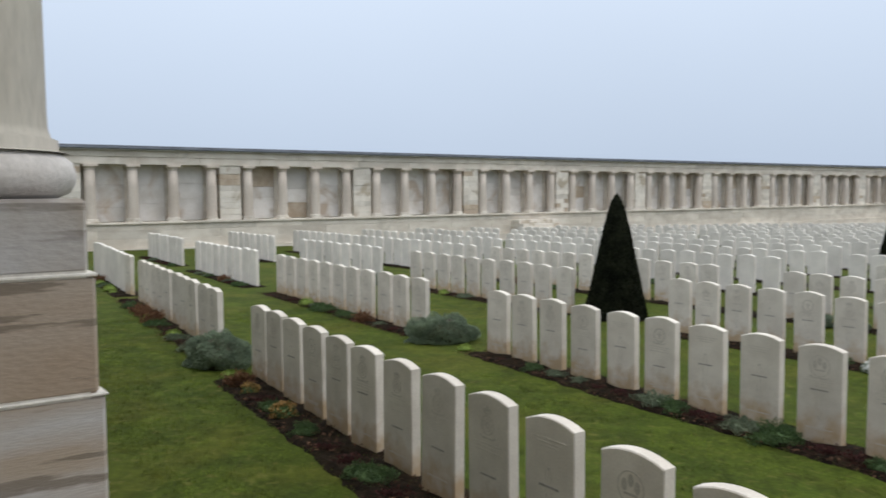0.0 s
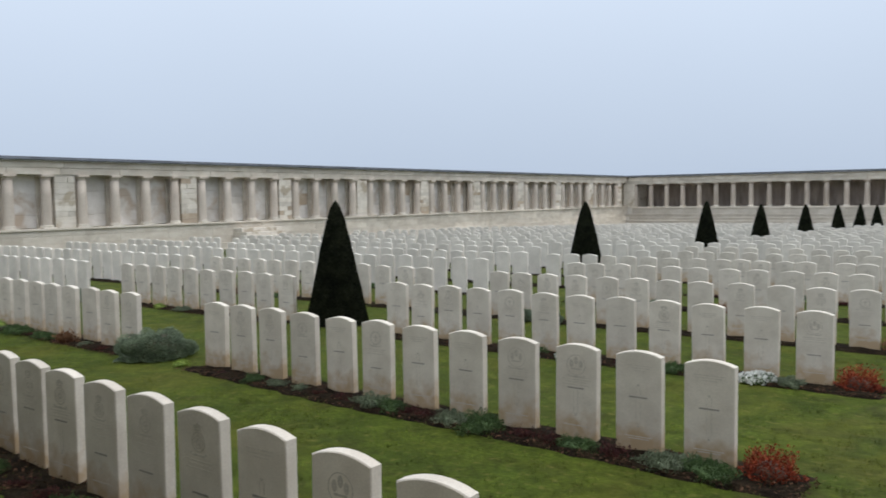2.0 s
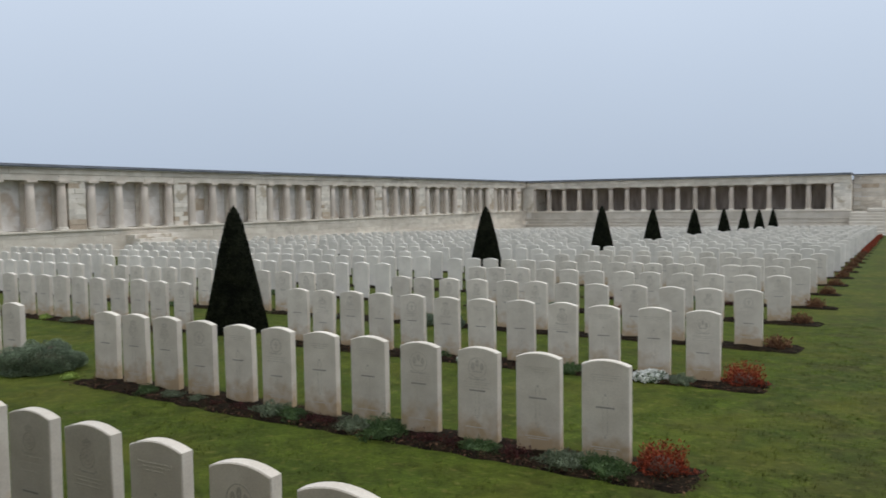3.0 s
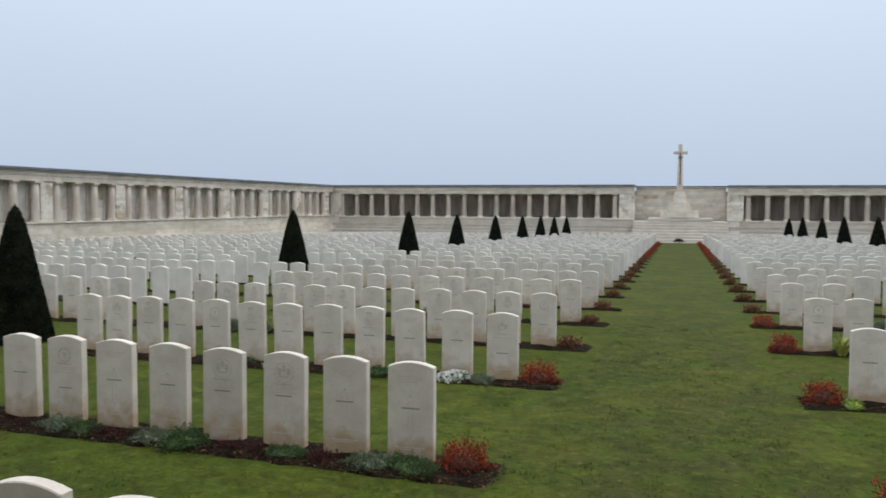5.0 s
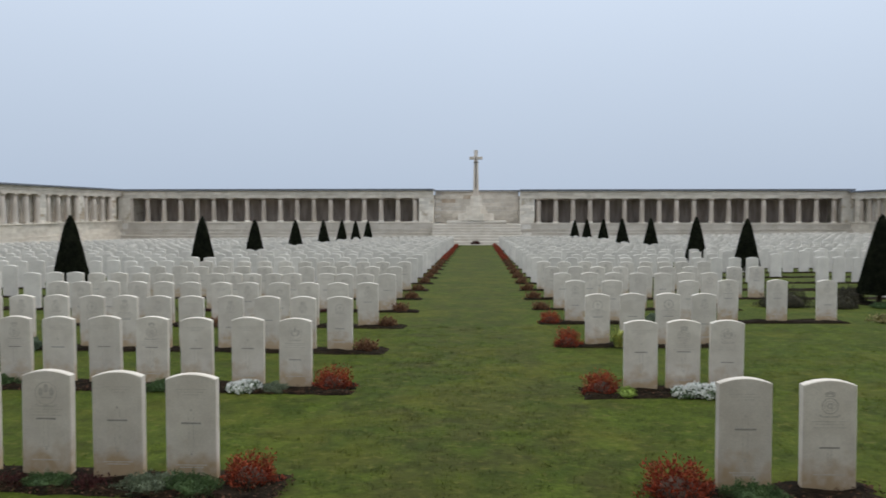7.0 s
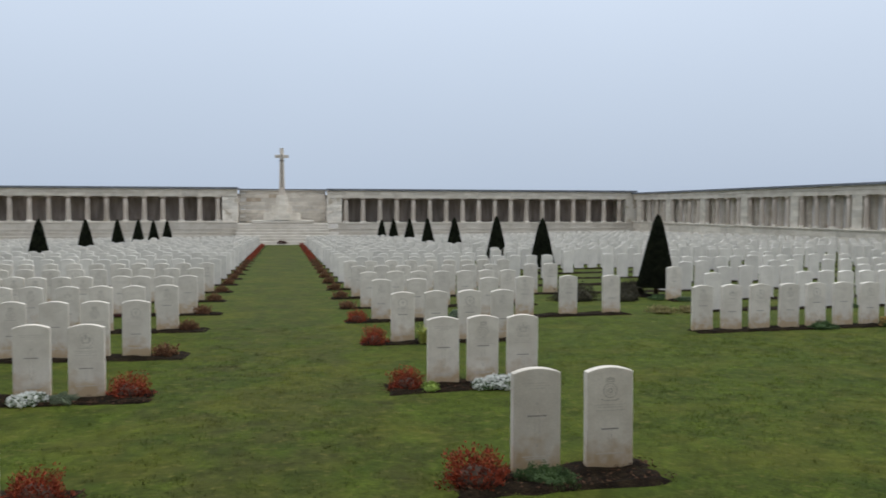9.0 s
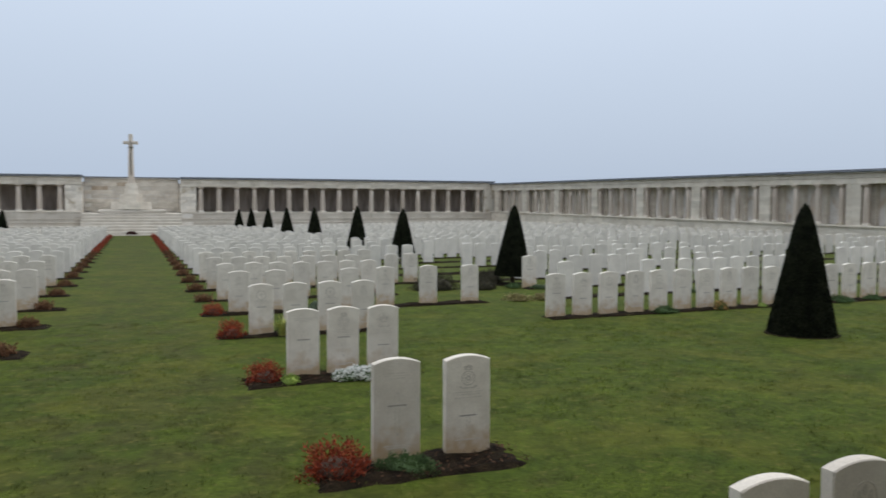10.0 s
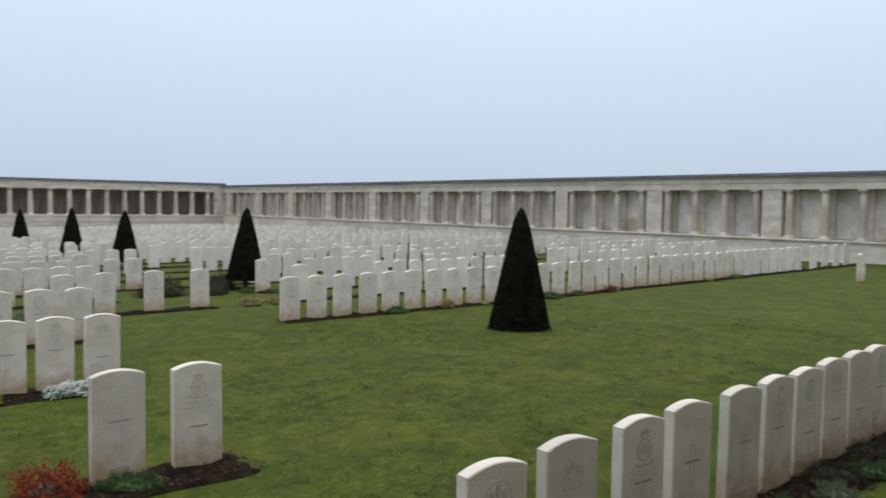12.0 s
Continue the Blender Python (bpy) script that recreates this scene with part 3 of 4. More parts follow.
STONE_ME = finish("headstone", *stone_shape(), M_STONE)
FRONT = -0.0405


def ring(cx, cz, r0, r1, n=20, sx=1.0):
    """A carved round or oval band."""
    v, f = [], []
    for i in range(n):
        a = 2 * math.pi * i / n
        for r in (r0, r1):
            for d in (-0.001, 0.004):
                v.append((cx + sx * r * math.cos(a), FRONT + d, cz + r * math.sin(a)))
    for i in range(n):
        j = (i + 1) % n
        f.append([4 * i, 4 * j, 4 * j + 2, 4 * i + 2])
        f.append([4 * i, 4 * i + 1, 4 * j + 1, 4 * j])
        f.append([4 * i + 2, 4 * j + 2, 4 * j + 3, 4 * i + 3])
    return v, f


def bar(x0, x1, z0, z1):
    return box(x0, x1, FRONT - 0.001, FRONT + 0.004, z0, z1, 0)


def wreath_ring(cx, cz, radius, leaves, size, sx=1.0):
    """Small carved leaves set round a circle."""
    out = []
    for i in range(leaves):
        a = 2 * math.pi * i / leaves
        out.append(ring(cx + sx * radius * math.cos(a), cz + radius * math.sin(a), size * 0.25, size, 7, 0.8 + 0.4 * (i % 2)))
    return out


def emblem(kind):
    crown = [ring(x, 0.704 + 0.006 * (x == 0), 0.003, 0.011, 8) for x in (-0.018, 0, 0.018)] + [bar(-0.026, 0.026, 0.686, 0.692)]
    scroll = [bar(-0.045, 0.045, 0.572, 0.580), bar(-0.058, -0.045, 0.578, 0.588), bar(0.045, 0.058, 0.578, 0.588)]
    if kind == 0:
        s = [ring(0, 0.636, 0.040, 0.046, 28), ring(0, 0.636, 0.026, 0.030, 24)] + wreath_ring(0, 0.636, 0.013, 6, 0.007) + crown + scroll
    elif kind == 1:
        s = wreath_ring(0, 0.640, 0.050, 16, 0.0085) + [bar(-0.005, 0.005, 0.612, 0.668), bar(-0.022, 0.022, 0.642, 0.650)] + scroll
    elif kind == 2:
        s = [ring(x, 0.652 + (0.02 if x == 0 else 0), 0.004, 0.024, 12, 0.55) for x in (-0.03, 0, 0.03)] + [bar(-0.032, 0.032, 0.617, 0.626)] + scroll
        s += [ring(0, 0.645, 0.058, 0.062, 28)]
    else:
        s = [ring(0, 0.636, 0.046, 0.051, 28), ring(0, 0.636, 0.012, 0.018, 16)] + wreath_ring(0, 0.636, 0.032, 9, 0.0085) + crown
    return joined("emblem", s, M_CARVED)


def carved_cross(big):
    """The upright of the carved cross, and its arm painted as the shade of a cut."""
    if big:
        s = [bar(-0.02, -0.017, 0.25, 0.45), bar(0.017, 0.02, 0.25, 0.45), bar(-0.02, 0.02, 0.246, 0.25), bar(-0.02, -0.017, 0.485, 0.55), bar(0.017, 0.02, 0.485, 0.55), ring(0, 0.562, 0.001, 0.011, 8), ring(0, 0.232, 0.001, 0.009, 8)]
        arm = bar(-0.076, 0.076, 0.458, 0.471)
    else:
        s = [bar(-0.013, -0.01, 0.22, 0.33), bar(0.01, 0.013, 0.22, 0.33), bar(-0.013, 0.013, 0.216, 0.22)]
        arm = bar(-0.072, 0.072, 0.338, 0.35)
    return joined("cross", s, M_CARVED), finish("arm", *arm, M_CUT_SHADE)


EMBLEMS = [emblem(i) for i in range(4)]
CROSSES = [carved_cross(True), carved_cross(False)]
LINES = {(z, h): finish("inscription_line", *bar(-h, h, z, z + 0.007), M_LETTER) for z, h in ((0.552, 0.11), (0.532, 0.13), (0.512, 0.10), (0.487, 0.12), (0.462, 0.07), (0.715, 0.12), (0.695, 0.10), (0.675, 0.06), (0.145, 0.115), (0.128, 0.09))}
TEXTS = [[(0.552, 0.11), (0.532, 0.13), (0.512, 0.10), (0.487, 0.12)], [(0.532, 0.13), (0.512, 0.10), (0.487, 0.12)], [(0.552, 0.11), (0.512, 0.10), (0.462, 0.07)], [(0.715, 0.12), (0.695, 0.10), (0.675, 0.06)]]


def headstone(x, y, turn, variant, label="white limestone headstone with carved badge standing in its row", group="headstones in rows"):
    r = random.Random(int((x * 37 + y * 101) * 10))
    m = pose(x, y, ground_z(y, x) - 0.008 + r.uniform(-0.007, 0.007), r.uniform(-0.7, 0.7), r.uniform(-0.5, 0.5), turn + r.uniform(-1.0, 1.0))
    ob = tagged(new("headstone", STONE_ME), label, "headstone", group)
    ob.matrix_basis = m
    plain = variant % 5 == 3
    if not plain:
        badge = part("emblem", EMBLEMS[variant % 4], ob, "carved regimental badge")
        grow = (1.42, 1.3, 1.2)[variant % 3]
        badge.matrix_basis = pose(0, 0, 0.652 - 0.64 * grow) @ Matrix.Diagonal((grow, 1, grow, 1))
    upright, arm = CROSSES[0 if plain else variant % 3 and 1]
    part("arm", arm, part("cross", upright, ob, "carved cross"), "cross arm as a grey bar painted for its shadowed cut")
    for line in TEXTS[3 if plain else variant % 3] + [(0.145, 0.115), (0.128, 0.09)][: 1 + variant % 2]:
        part("inscription_line", LINES[line], ob, "worn carved lettering")
    return ob


# rows on the near lawns: (y at the aisle, lean of the row, stretches of x)
# a stretch is (first, last) at the row's pitch, or a list of the single stones
left_rows = [(2.77, -0.111, 0.605, [[-2.115, -2.714, -3.326, -3.93, -4.546, -5.14, -5.74, -6.305, -6.87, -7.45, -8.0, -8.54], (-10.5, -16.5), (-17.5, -23.0)]),
             (6.17, -0.07, 0.574, [[-2.06, -2.63, -3.209, -3.802, -4.372, -4.962, -5.541, -6.079, -6.656, -7.233, -7.78, -8.32], (-10.3, -16.1), (-17.8, -22.4), (-24.3, -28.4)]),
             (9.73, -0.042, 0.558, [[-2.06, -2.633, -3.255, -3.804, -4.385, -4.966, -5.505, -6.059, -6.618, -7.147, -7.67, -8.17], (-10.75, -16.1), (-17.6, -22.4), (-24.5, -28.8)]),
             (12.56, -0.035, 0.541, [[-2.01, -2.57, -3.12, -3.7, -4.31, -4.83, -5.36, -5.89, -6.47, -7.03, -7.56, -8.04, -9.77, -10.26, -10.88], (-11.45, -16.4), (-17.4, -28.8)]),
             (15.5, -0.03, 0.56, [[-1.96, -2.53, -3.09, -3.64, -4.25, -4.76, -5.36, -5.88, -6.41, -6.95, -7.5, -7.95], (-10.4, -28.8)]),
             (18.2, -0.025, 0.5, [[-1.9, -2.39, -2.85, -3.24, -4.0, -4.42, -4.91, -5.33, -5.75, -6.3], (-6.9, -28.8)])]
right_rows = [(2.75, 0.096, 0.53, [[2.68, 3.255, 3.9, 4.45, 5.12, 5.645, 6.16, 6.69, 7.24], (7.75, 30.0)]), (6.11, 0.03, 0.62, [[2.0, 2.605]]), (9.72, 0.06, 0.5, [[1.96, 2.45, 2.955]]),
              (13.3, 0.055, 0.555, [[1.98, 2.535, 3.1, 3.67]]),
              (13.3, 0.06, 0.58, [[7.41, 8.0, 8.58, 9.19, 9.77, 10.36, 10.94, 11.53, 12.11, 12.69], (13.27, 28.2), [29.0, 29.95, 30.9, 31.8]]),
              (16.35, 0.06, 0.57, [[1.98, 2.71, 4.22, 4.98, 5.95, 6.93], (9.35, 26.5)]), (18.8, 0.03, 0.57, [(1.98, 5.6), (9.6, 9.7), (10.9, 30.2)])]
y = 21.1
kk = random.Random(11)
while y < 69.5:
    left_rows.append((y, -0.02, kk.uniform(0.53, 0.60), [(-2.02, -28.8)]))
    right_rows.append((y + 0.25, 0.035, kk.uniform(0.53, 0.60), [(1.98, 30.2)]))
    y += kk.uniform(2.5, 2.72)
# where the clipped yews stand
tree_y = [10.4, 20.2, 30.0, 37.0, 45.5, 54.0, 61.0, 66.5, 70.3]
left_b = [0.9454, 0.4935, 0.3318, 0.2686, 0.2189, 0.1844, 0.1629, 0.1459, 0.1310]
right_b = [0.9762, 0.4768, 0.3214, 0.2617, 0.2082, 0.1744, 0.1512, 0.1316, 0.1172]
spots = [(-b * y, y) for b, y in zip(left_b, tree_y)] + [(b * y, y) for b, y in zip(right_b, tree_y)]
near, far, bed_list = [], [], []
rr = random.Random(4)
for side, rows in ((-1, left_rows), (1, right_rows)):
    for k, (y0, lean, pitch, runs) in enumerate(rows):
        for run in runs:
            single = isinstance(run, list)
            a, b = run[0], run[-1]
            places = list(run) if single else []
            x = a
            while not single and abs(x) <= abs(b) + 0.05:
                places.append(x)
                x += side * pitch * (1 if y0 < 14 else rr.uniform(0.93, 1.07))
            for x in places:
                gap = not single and y0 > 16 and (rr.random() < 0.045 or (side > 0 and 7 < x < 26 and y0 < 30 and noise.noise(Vector((x * 0.5, y0 * 2.3, 5))) > 0.06))
                loose = 0.004 if single else 0.015
                xx, yy = x + rr.uniform(-loose, loose), y0 + lean * (x - 2 * side) + rr.uniform(-loose, loose)
                if gap or any(abs(xx - tx) < 0.8 and -1.7 < yy - ty < 1.2 for tx, ty in spots):
                    continue
                if (yy < 14.6 and -17.6 < x < 26) or (yy < 24.5 and abs(x) < 8.6):
                    near.append((xx, yy, lean))
                else:
                    far.append((xx, yy, lean))
            bed_list.append((side, k, a, b, y0, lean))
near.append((24.9, 11.35, 0.0))
near.append((9.68, 19.3, 0.03))
for i, (x, y, lean) in enumerate(near):
    kind = rr.randrange(30)
    if 5.5 < y < 7.2 and (-2.8 < x < 0 or 0 < x < 2.3):
        kind = 3
    elif 5.5 < y < 7.2 and (-4.1 < x < 0 or 0 < x < 3):
        kind = 6 if x < -3 else 4
    elif 5.5 < y < 7.2 and -5.2 < x < 0:
        kind = 8
    elif y < 3.4 and 0 < x < 4.6:
        kind = (2, 0, 3, 12, 6)[i % 5]
    headstone(x, y, 0.0, kind)
sv, sf = stone_shape(n=6, c=0.008)
V, F = [], []
for x, y, lean in far:
    k = len(V)
    a, d, z = rr.uniform(-0.02, 0.02), rr.uniform(-0.012, 0.012), ground_z(y, x) + rr.uniform(-0.015, 0.015)
    ca, sa = math.cos(a), math.sin(a)
    V += [(x + px * ca - py * sa + d * pz, y + px * sa + py * ca, z + pz) for px, py, pz in sv]
    F += [[i + k for i in g] for g in sf]
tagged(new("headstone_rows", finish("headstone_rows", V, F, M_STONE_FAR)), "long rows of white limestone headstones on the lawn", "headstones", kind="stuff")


# ---- flower beds ----
def bed_mesh(x0, x1, y0, lean, side, front, back):
    lo, hi = min(x0, x1), max(x0, x1)
    n = max(2, int((hi - lo) / 0.16))
    m = 7
    v, f = [], []
    for i in range(n + 1):
        x = lo + (hi - lo) * i / n
        yc = y0 + lean * (x - 2 * side)
        for j in range(m + 1):
            u = j / m
            yy = yc - front + (front + back) * u + (rr.uniform(-0.03, 0.03) if j in (0, m) else rr.uniform(-0.015, 0.015))
            edge = min(j, m - j, i, n - i)
            v.append((x, yy, ground_z(yy, x) + (-0.02 if edge == 0 else 0.022 + rr.uniform(-0.012, 0.022))))
    for i in range(n):
        for j in range(m):
            a = i * (m + 1) + j
            f.append([a, a + m + 1, a + m + 2, a + 1])
    return finish("flower_bed", v, f, M_SOIL)


def chip_mesh(x0, x1, y0, lean, side, count):
    """Loose bark chips lying on a bed."""
    r = random.Random(int(abs(x0 * 10 + y0 * 7)))
    v, f = [], []
    for _ in range(count):
        x = r.uniform(min(x0, x1), max(x0, x1))
        y = y0 + lean * (x - 2 * side) + r.uniform(-0.46, 0.13)
        p = Vector((x, y, ground_z(y, x) + r.uniform(0.015, 0.05)))
        d = Vector((r.uniform(-1, 1), r.uniform(-1, 1), r.uniform(-0.5, 0.5))).normalized() * r.uniform(0.008, 0.024)
        s = d.cross(Vector((r.uniform(-0.4, 0.4), r.uniform(-0.4, 0.4), 1))) * r.uniform(0.3, 0.6)
        k = len(v)
        v += [p - d, p + s, p + d, p - s]
        f.append([k, k + 1, k + 2, k + 3])
    return finish("bark_chips", v, f, M_CHIP)


for side, k, a, b, y0, lean in bed_list:
    x0 = a - side * (0.78 if side < 0 else 0.77) if abs(a) < 2.6 else a - side * 0.3
    x1 = b + side * (0.32 if side < 0 else 0.42)
    bed = tagged(new("flower_bed", bed_mesh(x0, x1, y0, lean, side, (0.53 if y0 < 3 or side > 0 else 0.47) if y0 < 11 and abs(a) < 10 else 0.40, 0.27 if side < 0 else 0.22)), "narrow dark soil bed along a row of headstones", "flower bed", "flower beds", "structure")
    if y0 < 11 and abs(a) < 12:
        tagged(part("bark_chips", chip_mesh(x0, x1, y0, lean, side, int(420 * abs(x1 - x0))), bed, "scattered brown bark chips"), kind="stuff")


# ---- plants ----
def leaf_mesh(name, count, rx, ry, h, size, mat, up=0.4, seed=1, narrow=0.45, hollow=0.35, ragged=0.4, low=-0.08):
    """A low dome of many small pointed leaves with an uneven outline."""
    r = random.Random(seed)
    v, f = [], []
    for _ in range(count):
        a, e = r.uniform(0, 2 * math.pi), math.asin(r.uniform(low, 1))
        d = (1 - hollow * r.random() ** 1.5) * (0.86 + ragged * noise.noise(Vector((math.cos(a) * 2 + seed, math.sin(a) * 2, e * 2))))
        p = Vector((rx * d * math.cos(a) * math.cos(e), ry * d * math.sin(a) * math.cos(e), h * d * math.sin(e)))
        g = Vector((math.cos(a) * math.cos(e) / rx, math.sin(a) * math.cos(e) / ry, math.sin(e) / h + up / h)).normalized()
        g = (g + Vector((r.uniform(-1, 1), r.uniform(-1, 1), r.uniform(-0.4, 1))) * 0.55).normalized()
        s = g.cross(Vector((r.uniform(-1, 1), r.uniform(-1, 1), r.uniform(-1, 1)))).normalized() * size * narrow * 0.5
        L = g * size * r.uniform(0.7, 1.3)
        k = len(v)
        v += [p, p + L * 0.5 + s, p + L, p + L * 0.5 - s]
        f.append([k, k + 1, k + 2, k + 3])
    return finish(name, v, f, mat)


def core_mesh(rx, ry, h, mat, seed):
    v, f = lathe([(1.0, 0), (0.95, 0.35), (0.75, 0.7), (0.4, 0.92), (0.02, 1)], 12)
    v = [Vector((p.x * rx, p.y * ry, p.z * h)) * (1 + 0.12 * noise.noise(p * 2 + Vector((seed, 0, 0)))) for p in v]
    return finish("heart", v, f, mat, True)


def make_plant(name, label, cat, rx, ry, h, leaf, count, size, petals=None, up=0.4, seed=1, narrow=0.45, heart=0.8, ragged=0.4):
    base = tagged(new(name), label, cat, "bed plants")
    part("foliage", leaf_mesh("foliage", count, rx, ry, h, size, leaf, up, seed, narrow, 0.35 if heart > 0.6 else 0.8, ragged), base)
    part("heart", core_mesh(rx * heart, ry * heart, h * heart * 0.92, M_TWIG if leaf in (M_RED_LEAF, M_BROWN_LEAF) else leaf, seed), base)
    if petals:
        tagged(part("blossom", leaf_mesh("blossom", int(count * 1.1), rx, ry, h * 1.15, size * 0.8, petals, 0.8, seed + 9, 0.9, 0.06, ragged), base, "small open petals"), kind="stuff")
    return base


SHRUB = tagged(new("shrub"), "large rounded grey-green shrub at the end of a grave row", "shrub", "bed plants")
part("foliage", leaf_mesh("foliage", 26000, 0.60, 0.44, 0.36, 0.026, M_SHRUB_LEAF, 0.6, 3, 0.34, 0.20, 0.36, -0.05), SHRUB, at=pose(0, 0, 0.03))
# dark core whose colour stands in for shade beneath the foliage
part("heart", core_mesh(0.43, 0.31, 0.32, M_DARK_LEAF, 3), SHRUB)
SHRUB.matrix_basis = pose(-9.65, 3.42, ground_z(3.4))
shrub_b = copy_thing(SHRUB, pose(-9.5, 6.55, ground_z(6.5), 0, 0, 70))
RED = make_plant("barberry_bush", "small red barberry bush at the aisle end of a bed", "bush", 0.23, 0.21, 0.235, M_RED_LEAF, 3200, 0.024, up=1.2, seed=5, heart=0.55, ragged=0.6)
BROWN = make_plant("dry_bush", "low brown winter bush at the aisle end of a bed", "bush", 0.25, 0.2, 0.17, M_BROWN_LEAF, 700, 0.05, up=1.0, seed=6, heart=0.4, ragged=0.7)
GREEN = make_plant("cushion_plant", "low green cushion plant at a headstone's foot", "plant", 0.22, 0.16, 0.10, M_GREEN_LEAF, 2600, 0.018, seed=7, heart=0.66, ragged=0.6)
GREYP = make_plant("cushion_plant", "low grey-green cushion plant at a headstone's foot", "plant", 0.20, 0.14, 0.08, M_GREY_LEAF, 2300, 0.018, seed=8, heart=0.62, ragged=0.7)
LIME = make_plant("lime_plant", "small bright lime-green plant in a bed", "plant", 0.15, 0.12, 0.11, M_LIME_LEAF, 700, 0.024, seed=9, ragged=0.5)
WHITE = make_plant("white_flower", "white flowering cushion in the bed soil", "flower", 0.2, 0.16, 0.075, M_GREEN_LEAF, 640, 0.032, M_WHITE_PETAL, seed=10, ragged=0.5)
YELLOW = make_plant("dried_flower", "small tan dried flowers among leaves in a bed", "flower", 0.15, 0.12, 0.13, M_GREEN_LEAF, 300, 0.035, M_YELLOW_PETAL, seed=11)
MAROON = make_plant("maroon_plant", "flat dark maroon ground-cover plant in a bed", "plant", 0.2, 0.13, 0.06, M_MAROON_LEAF, 420, 0.022, seed=12, heart=0.15, ragged=1.0)
BIGBROWN = make_plant("brown_shrub", "broad dark brown-green shrub between the graves", "shrub", 0.7, 0.4, 0.5, M_DARK_LEAF, 5000, 0.035, seed=13, heart=0.7)
STRAW = make_plant("straw_plant", "low straw-coloured clump in a bed", "plant", 0.34, 0.18, 0.12, M_STRAW, 700, 0.04, seed=15, heart=0.5, ragged=0.7)
IRIS = tagged(new("bladed_plant"), "spiky yellow-green bladed plant beside a headstone", "plant", "bed plants")
iv, jf = [], []
ir = random.Random(31)
for _ in range(46):
    a, tilt, tall = ir.uniform(0, 2 * math.pi), ir.uniform(0.1, 0.95), ir.uniform(0.16, 0.30)
    d, s = Vector((math.cos(a), math.sin(a), 0)), Vector((-math.sin(a), math.cos(a), 0)) * 0.012
    p = d * ir.uniform(0.0, 0.05)
    k = len(iv)
    mid, tip = p + d * tall * tilt * 0.4 + Vector((0, 0, tall * 0.6)), p + d * tall * tilt + Vector((0, 0, tall * (1 - 0.3 * tilt)))
    iv += [p - s, p + s, mid + s, mid - s, tip]
    jf += [[k, k + 1, k + 2, k + 3], [k + 3, k + 2, k + 4]]
part("foliage", finish("foliage", iv, jf, M_IRIS), IRIS)
PLANTS = {"i": IRIS, "t": STRAW, "r": RED, "b": BROWN, "g": GREEN, "s": GREYP, "l": LIME, "w": WHITE, "y": YELLOW, "m": MAROON}
placed = set()


def plant(key, x, y, size=1.0):
    src = PLANTS[key]
    m = pose(x, y, ground_z(y, x) + 0.015, 0, 0, rr.uniform(0, 360))
    if key not in placed:
        placed.add(key)
        src.matrix_basis = m @ Matrix.Scale(size, 4)
        return src
    ob = copy_thing(src, m)
    ob.scale = (size, size, size * rr.uniform(0.9, 1.1))
    return ob


# aisle ends of the beds
for k, (y0, lean, pitch, runs) in enumerate(left_rows[1:]):
    plant("r" if k < 2 else "b" if y0 < 40 else "r", -1.61, y0 - 0.05, (0.98, 1.12)[k] if k < 2 else 0.95)
for k, (y0, lean, pitch, runs) in enumerate([r for r in right_rows[1:] if r[3][0][0] < 3]):
    plant("r" if k < 4 or y0 > 40 else "b", 1.49, y0 - 0.17, (1.2, 1.0, 1.15)[k] if k < 3 else 1.0)
# the bed of the second row and the beds in front of the others
row_two = "s-2.3 g-2.0 m-2.75 g-3.1 m-3.35 m-3.6 g-4.05 s-4.4 m-4.75 m-4.95 g-5.15 s-5.4 m-5.7 m-5.9 m-6.2 s-6.5 s-6.9 g-7.3 m-7.9 l-8.75 s-11.2 g-12.6 s-13.8 m-14.8 s-19.0 g-20.5"
row_one = "l-8.8 b-8.4 y-8.0 m-7.6 g-7.25 y-6.95 g-6.4 m-5.9 m-5.5 g-5.1 m-4.7 g-4.2 s-11.6 g-13.0 b-14.2 g-15.5"
row_three = "w-2.6 s-2.25 g-3.6 m-4.2 w-5.0 g-5.6 m-6.7 w-8.3"
for text, (y0, lean, pitch, runs), set_back in ((row_one, left_rows[0], 0.30), (row_two, left_rows[1], 0.25), (row_three, left_rows[2], 0.28),
                                                ("g2.0", right_rows[1], 0.24), ("l1.75 w2.42 w2.6", right_rows[2], 0.36), ("i2.27", right_rows[3], 0.3),
                                                ("g9.7 y11.1 l12.2 g14.4 m16.5", right_rows[4], 0.3), ("g5.2 s5.8 g6.5 m7.2", right_rows[0], 0.4)):
    for word in text.split():
        x = float(word[1:])
        plant(word[0], x, y0 + lean * (x - math.copysign(2, x)) - set_back, rr.uniform(0.9, 1.25) * (0.8 if text is row_one else 0.66 if text is row_two and x < -5.5 else 1) * (0.75 if word[0] == "l" and x > -8.5 else 1))
plant("t", 8.0, 16.4, 1.2)
plant("t", 8.6, 16.5, 1.1)
plant("g", 9.2, 19.2, 1.2)
for k in range(150):
    row = rr.choice(left_rows[:7] + left_rows[:3] + right_rows[3:7])
    run = rr.choice(row[3])
    x = rr.uniform(run[0], run[-1])
    if (abs(x) < 10 and row[0] < 10) or 0 < x < 5:
        continue
    plant(rr.choice("gsmmbgl"), x, row[0] + row[1] * (x - (2 if x > 0 else -2)) - 0.28, rr.uniform(0.6, 1.1))
BIGBROWN.matrix_basis = pose(7.1, 19.4, ground_z(19.4, 7.1))
for x, y, s in [(5.6, 19.6, 0.8), (8.4, 19.3, 0.9), (9.3, 20.9, 0.8), (6.1, 2.88, 0.4), (6.85, 2.95, 0.42), (7.7, 3.02, 0.4)]:
    ob = copy_thing(BIGBROWN, pose(x, y, ground_z(y, x), 0, 0, x * 50))
    ob.scale = (s, s, s)
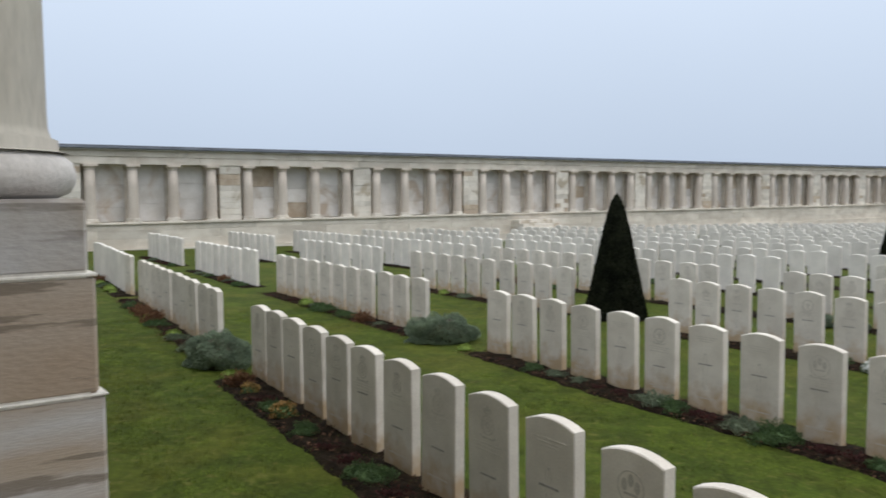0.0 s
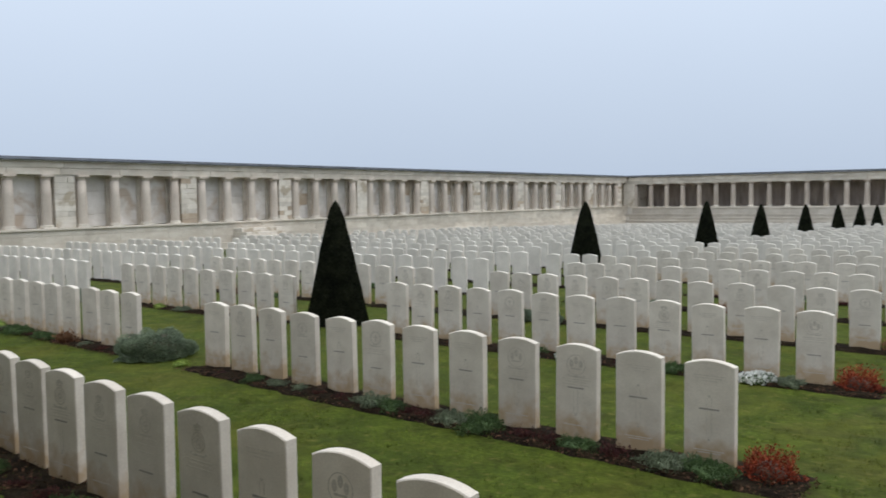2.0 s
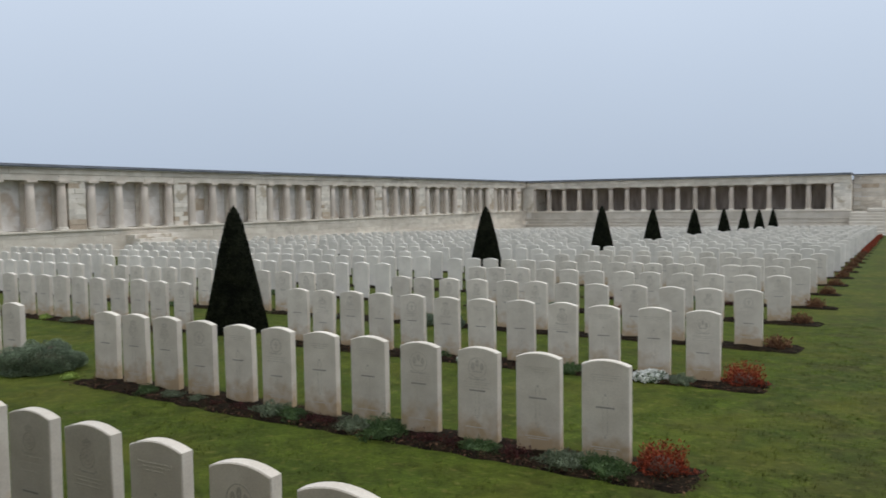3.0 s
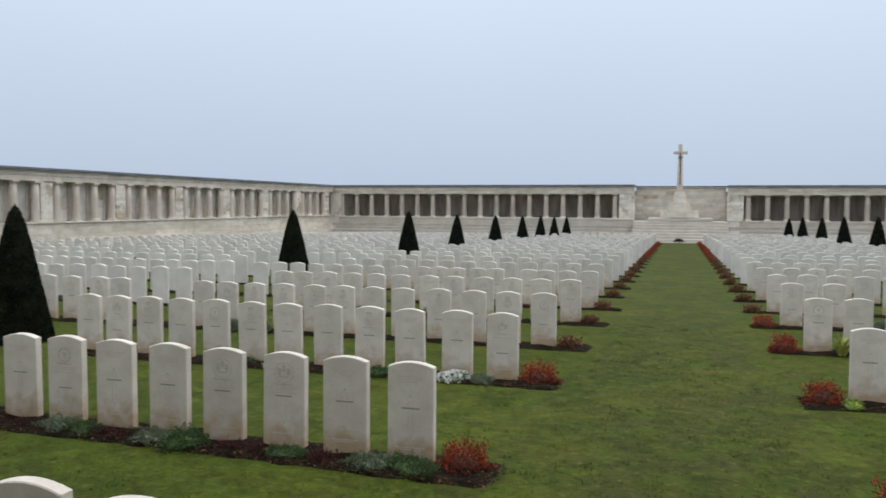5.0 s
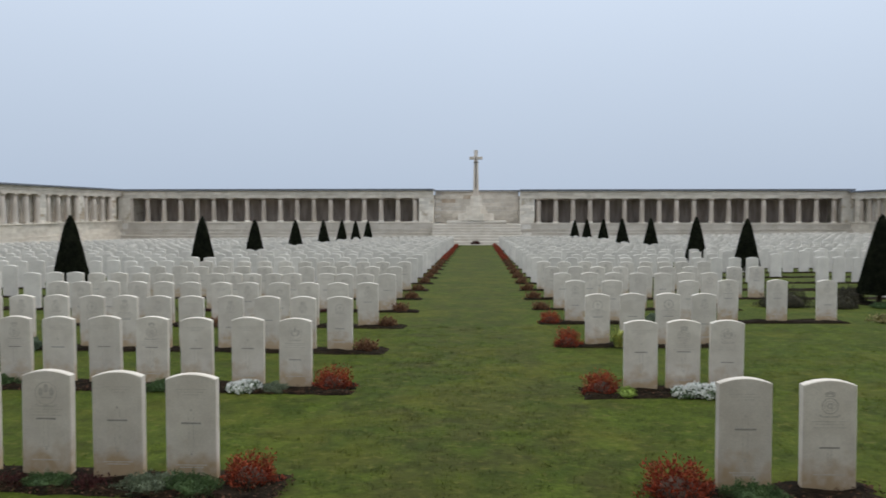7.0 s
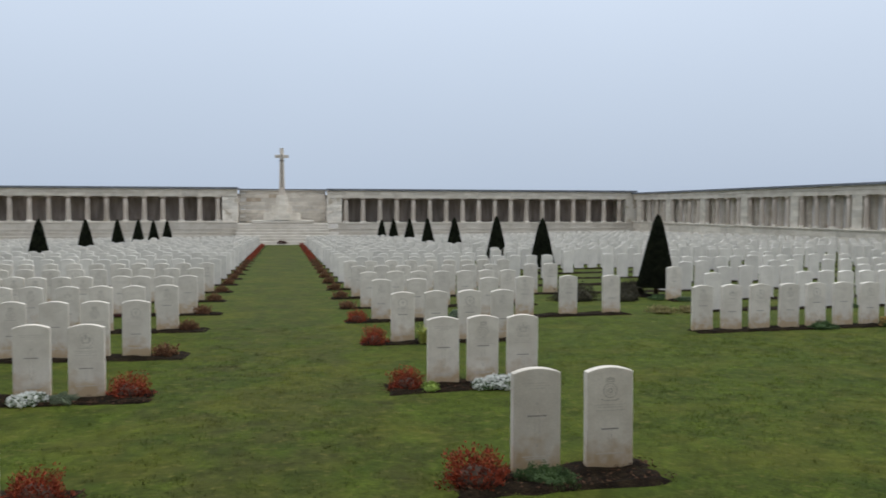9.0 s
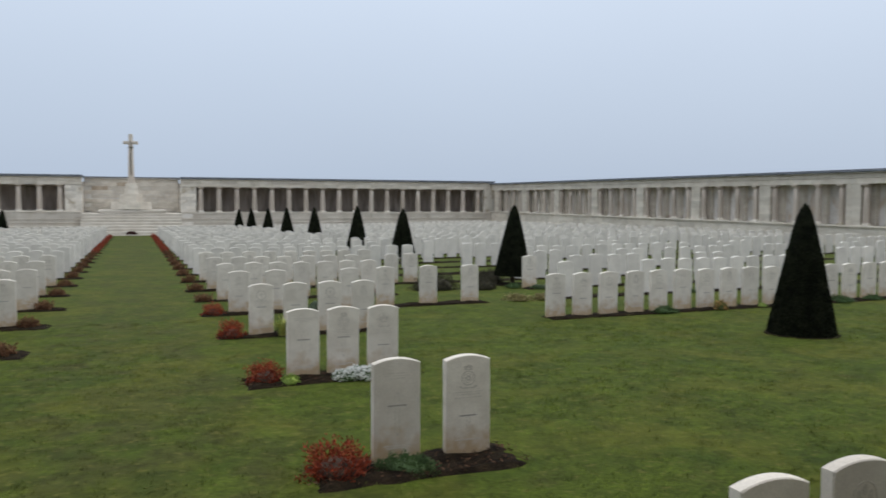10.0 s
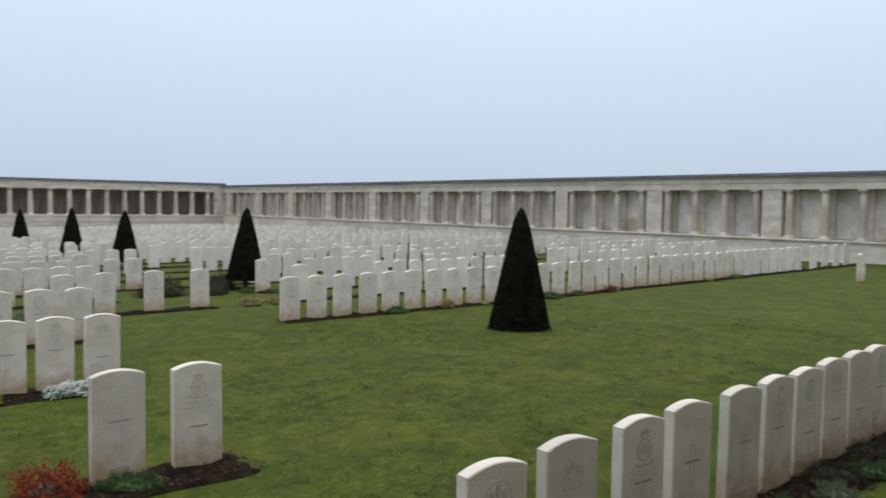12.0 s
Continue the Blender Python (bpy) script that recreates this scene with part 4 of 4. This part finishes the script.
for x, y, s in [(-7.35, 12.35, 0.42), (-6.75, 12.35, 0.38), (-7.0, 15.2, 0.4), (-6.05, 15.25, 0.36), (-4.1, 18.0, 0.36), (3.45, 16.1, 0.36)]:
    ob = copy_thing(SHRUB, pose(x, y, ground_z(y, x), 0, 0, x * 70))
    ob.scale = (s, s, s * 1.5)
plant("w", 3.5, 18.5, 0.9)
# barberry copy standing in for a small unidentified red object between stones
plant("r", 5.0, 25.2, 0.8)
low_shrub = copy_thing(SHRUB, pose(-16.8, 9.9, ground_z(9.9), 0, 0, 120))
low_shrub.scale = (0.7, 0.7, 0.7)
low_shrub2 = copy_thing(SHRUB, pose(-23.3, 10.6, ground_z(10.6), 0, 0, 20))
low_shrub2.scale = (0.7, 0.7, 0.7)


# ---- clipped yews ----
def yew_mesh(h, r0, seed, count):
    r = random.Random(seed)
    v, f = lathe([(0.985 * (r0 * (1 - t) ** 0.92 + 0.062 * (1 - t ** 16)), 0.02 + t * h * 0.97) for t in (0, 0.04, 0.12, 0.25, 0.4, 0.55, 0.7, 0.82, 0.9, 0.95, 0.98, 1.0)], 28)
    v, f = list(v), [list(g) for g in f]
    for _ in range(count):
        t = 1 - math.sqrt(r.random())
        a = r.uniform(0, 2 * math.pi)
        rad = (r0 * (1 - t) ** 0.92 + 0.060 * (1 - t ** 16)) * (1 + 0.035 * noise.noise(Vector((math.cos(a) * 2, math.sin(a) * 2, t * 5 + seed))))
        p = Vector((rad * math.cos(a), rad * math.sin(a), 0.03 + t * h * 0.97))
        g = (Vector((math.cos(a), math.sin(a), 0.35)) + Vector((r.uniform(-1, 1), r.uniform(-1, 1), r.uniform(-1, 1))) * 1.0).normalized()
        s = g.cross(Vector((r.uniform(-1, 1), r.uniform(-1, 1), r.uniform(-1, 1)))).normalized() * 0.012
        L = g * r.uniform(0.012, 0.028)
        k = len(v)
        v += [p - L * 0.4, p + L * 0.3 + s, p + L, p + L * 0.3 - s]
        f.append([k, k + 1, k + 2, k + 3])
    return finish("crown", v, f, M_YEW)


YEW = tagged(new("clipped_yew"), "dark green yew clipped to a tall narrow cone", "tree", "clipped yews")
part("crown", yew_mesh(2.16, 0.46, 2, 17000), YEW, at=pose(0, 0, -0.01))
pv, pf = lathe([(0.60, -0.03), (0.57, 0.010), (0.3, 0.03)], 22)
part("soil_ring", finish("soil_ring", pv, pf, M_SOIL), YEW, "bare dark soil ring")
tv, tf = lathe([(0.08, -0.45), (0.065, 0.1), (0.05, 0.5)], 8)
part("trunk", finish("trunk", tv, tf, M_TWIG), YEW)
YEW.matrix_basis = pose(*spots[0], ground_z(spots[0][1], spots[0][0]))
for i, (x, y) in enumerate(spots[1:]):
    ob = copy_thing(YEW, pose(x, y, ground_z(y, x), rr.uniform(-1, 1), rr.uniform(-1, 1), rr.uniform(0, 360)))
    if y > 11:
        ob.scale = (0.95, 0.95, rr.uniform(0.88, 0.94))
        for piece in ob.children:
            if piece.name.startswith("crown"):
                piece.location.z += 0.26

# ---- wreath on the lowest step ----
wreath = tagged(new("wreath"), "dark red wreath lying on the lowest step", "wreath")
part("ring", leaf_mesh("ring", 400, 0.42, 0.2, 0.25, 0.09, M_MAROON_LEAF, seed=21), wreath)
wreath.location = (-0.1, 71.1, -1.04)

# ---- grass blades on the near lawn, in tufts ----
gr = np.random.RandomState(7)
T = 26000
tx, ty = gr.uniform(-14, 14, T), 1.6 + 14 * gr.uniform(0, 1, T) ** 1.4
tall = gr.uniform(0.5, 1.35, T)
pick = np.repeat(np.arange(T), 11)
N = len(pick)
gx, gy = tx[pick] + gr.normal(0, 0.045, N), ty[pick] + gr.normal(0, 0.045, N)
ang = gr.uniform(0, 2 * math.pi, N)
hgt = gr.uniform(0.012, 0.034, N) * tall[pick]
lx, ly = gr.normal(0, 0.014, N), gr.normal(0, 0.014, N)
gz = SLOPE * gy - 0.004
P0 = np.stack([gx - 0.005 * np.cos(ang), gy - 0.005 * np.sin(ang), gz], 1)
P1 = np.stack([gx + 0.005 * np.cos(ang), gy + 0.005 * np.sin(ang), gz], 1)
P2 = np.stack([gx + lx, gy + ly, gz + hgt], 1)
nrm = np.cross(P1 - P0, P2 - P0)
away = (nrm * np.stack([-gx, -gy, np.full(N, 1.5)], 1)).sum(1) < 0
P0[away], P1[away] = P1[away].copy(), P0[away].copy()
GV = np.stack([P0, P1, P2], 1).reshape(-1, 3)
me = bpy.data.meshes.new("grass")
me.from_pydata(GV.tolist(), [], np.arange(3 * N).reshape(-1, 3).tolist())
me.materials.append(M_BLADE)
me.shade_smooth()
me.normals_split_custom_set_from_vertices([(0.0, 0.0, 1.0)] * (3 * N))
tagged(new("grass", me), "short green grass blades of the mown lawn", "grass", kind="stuff")
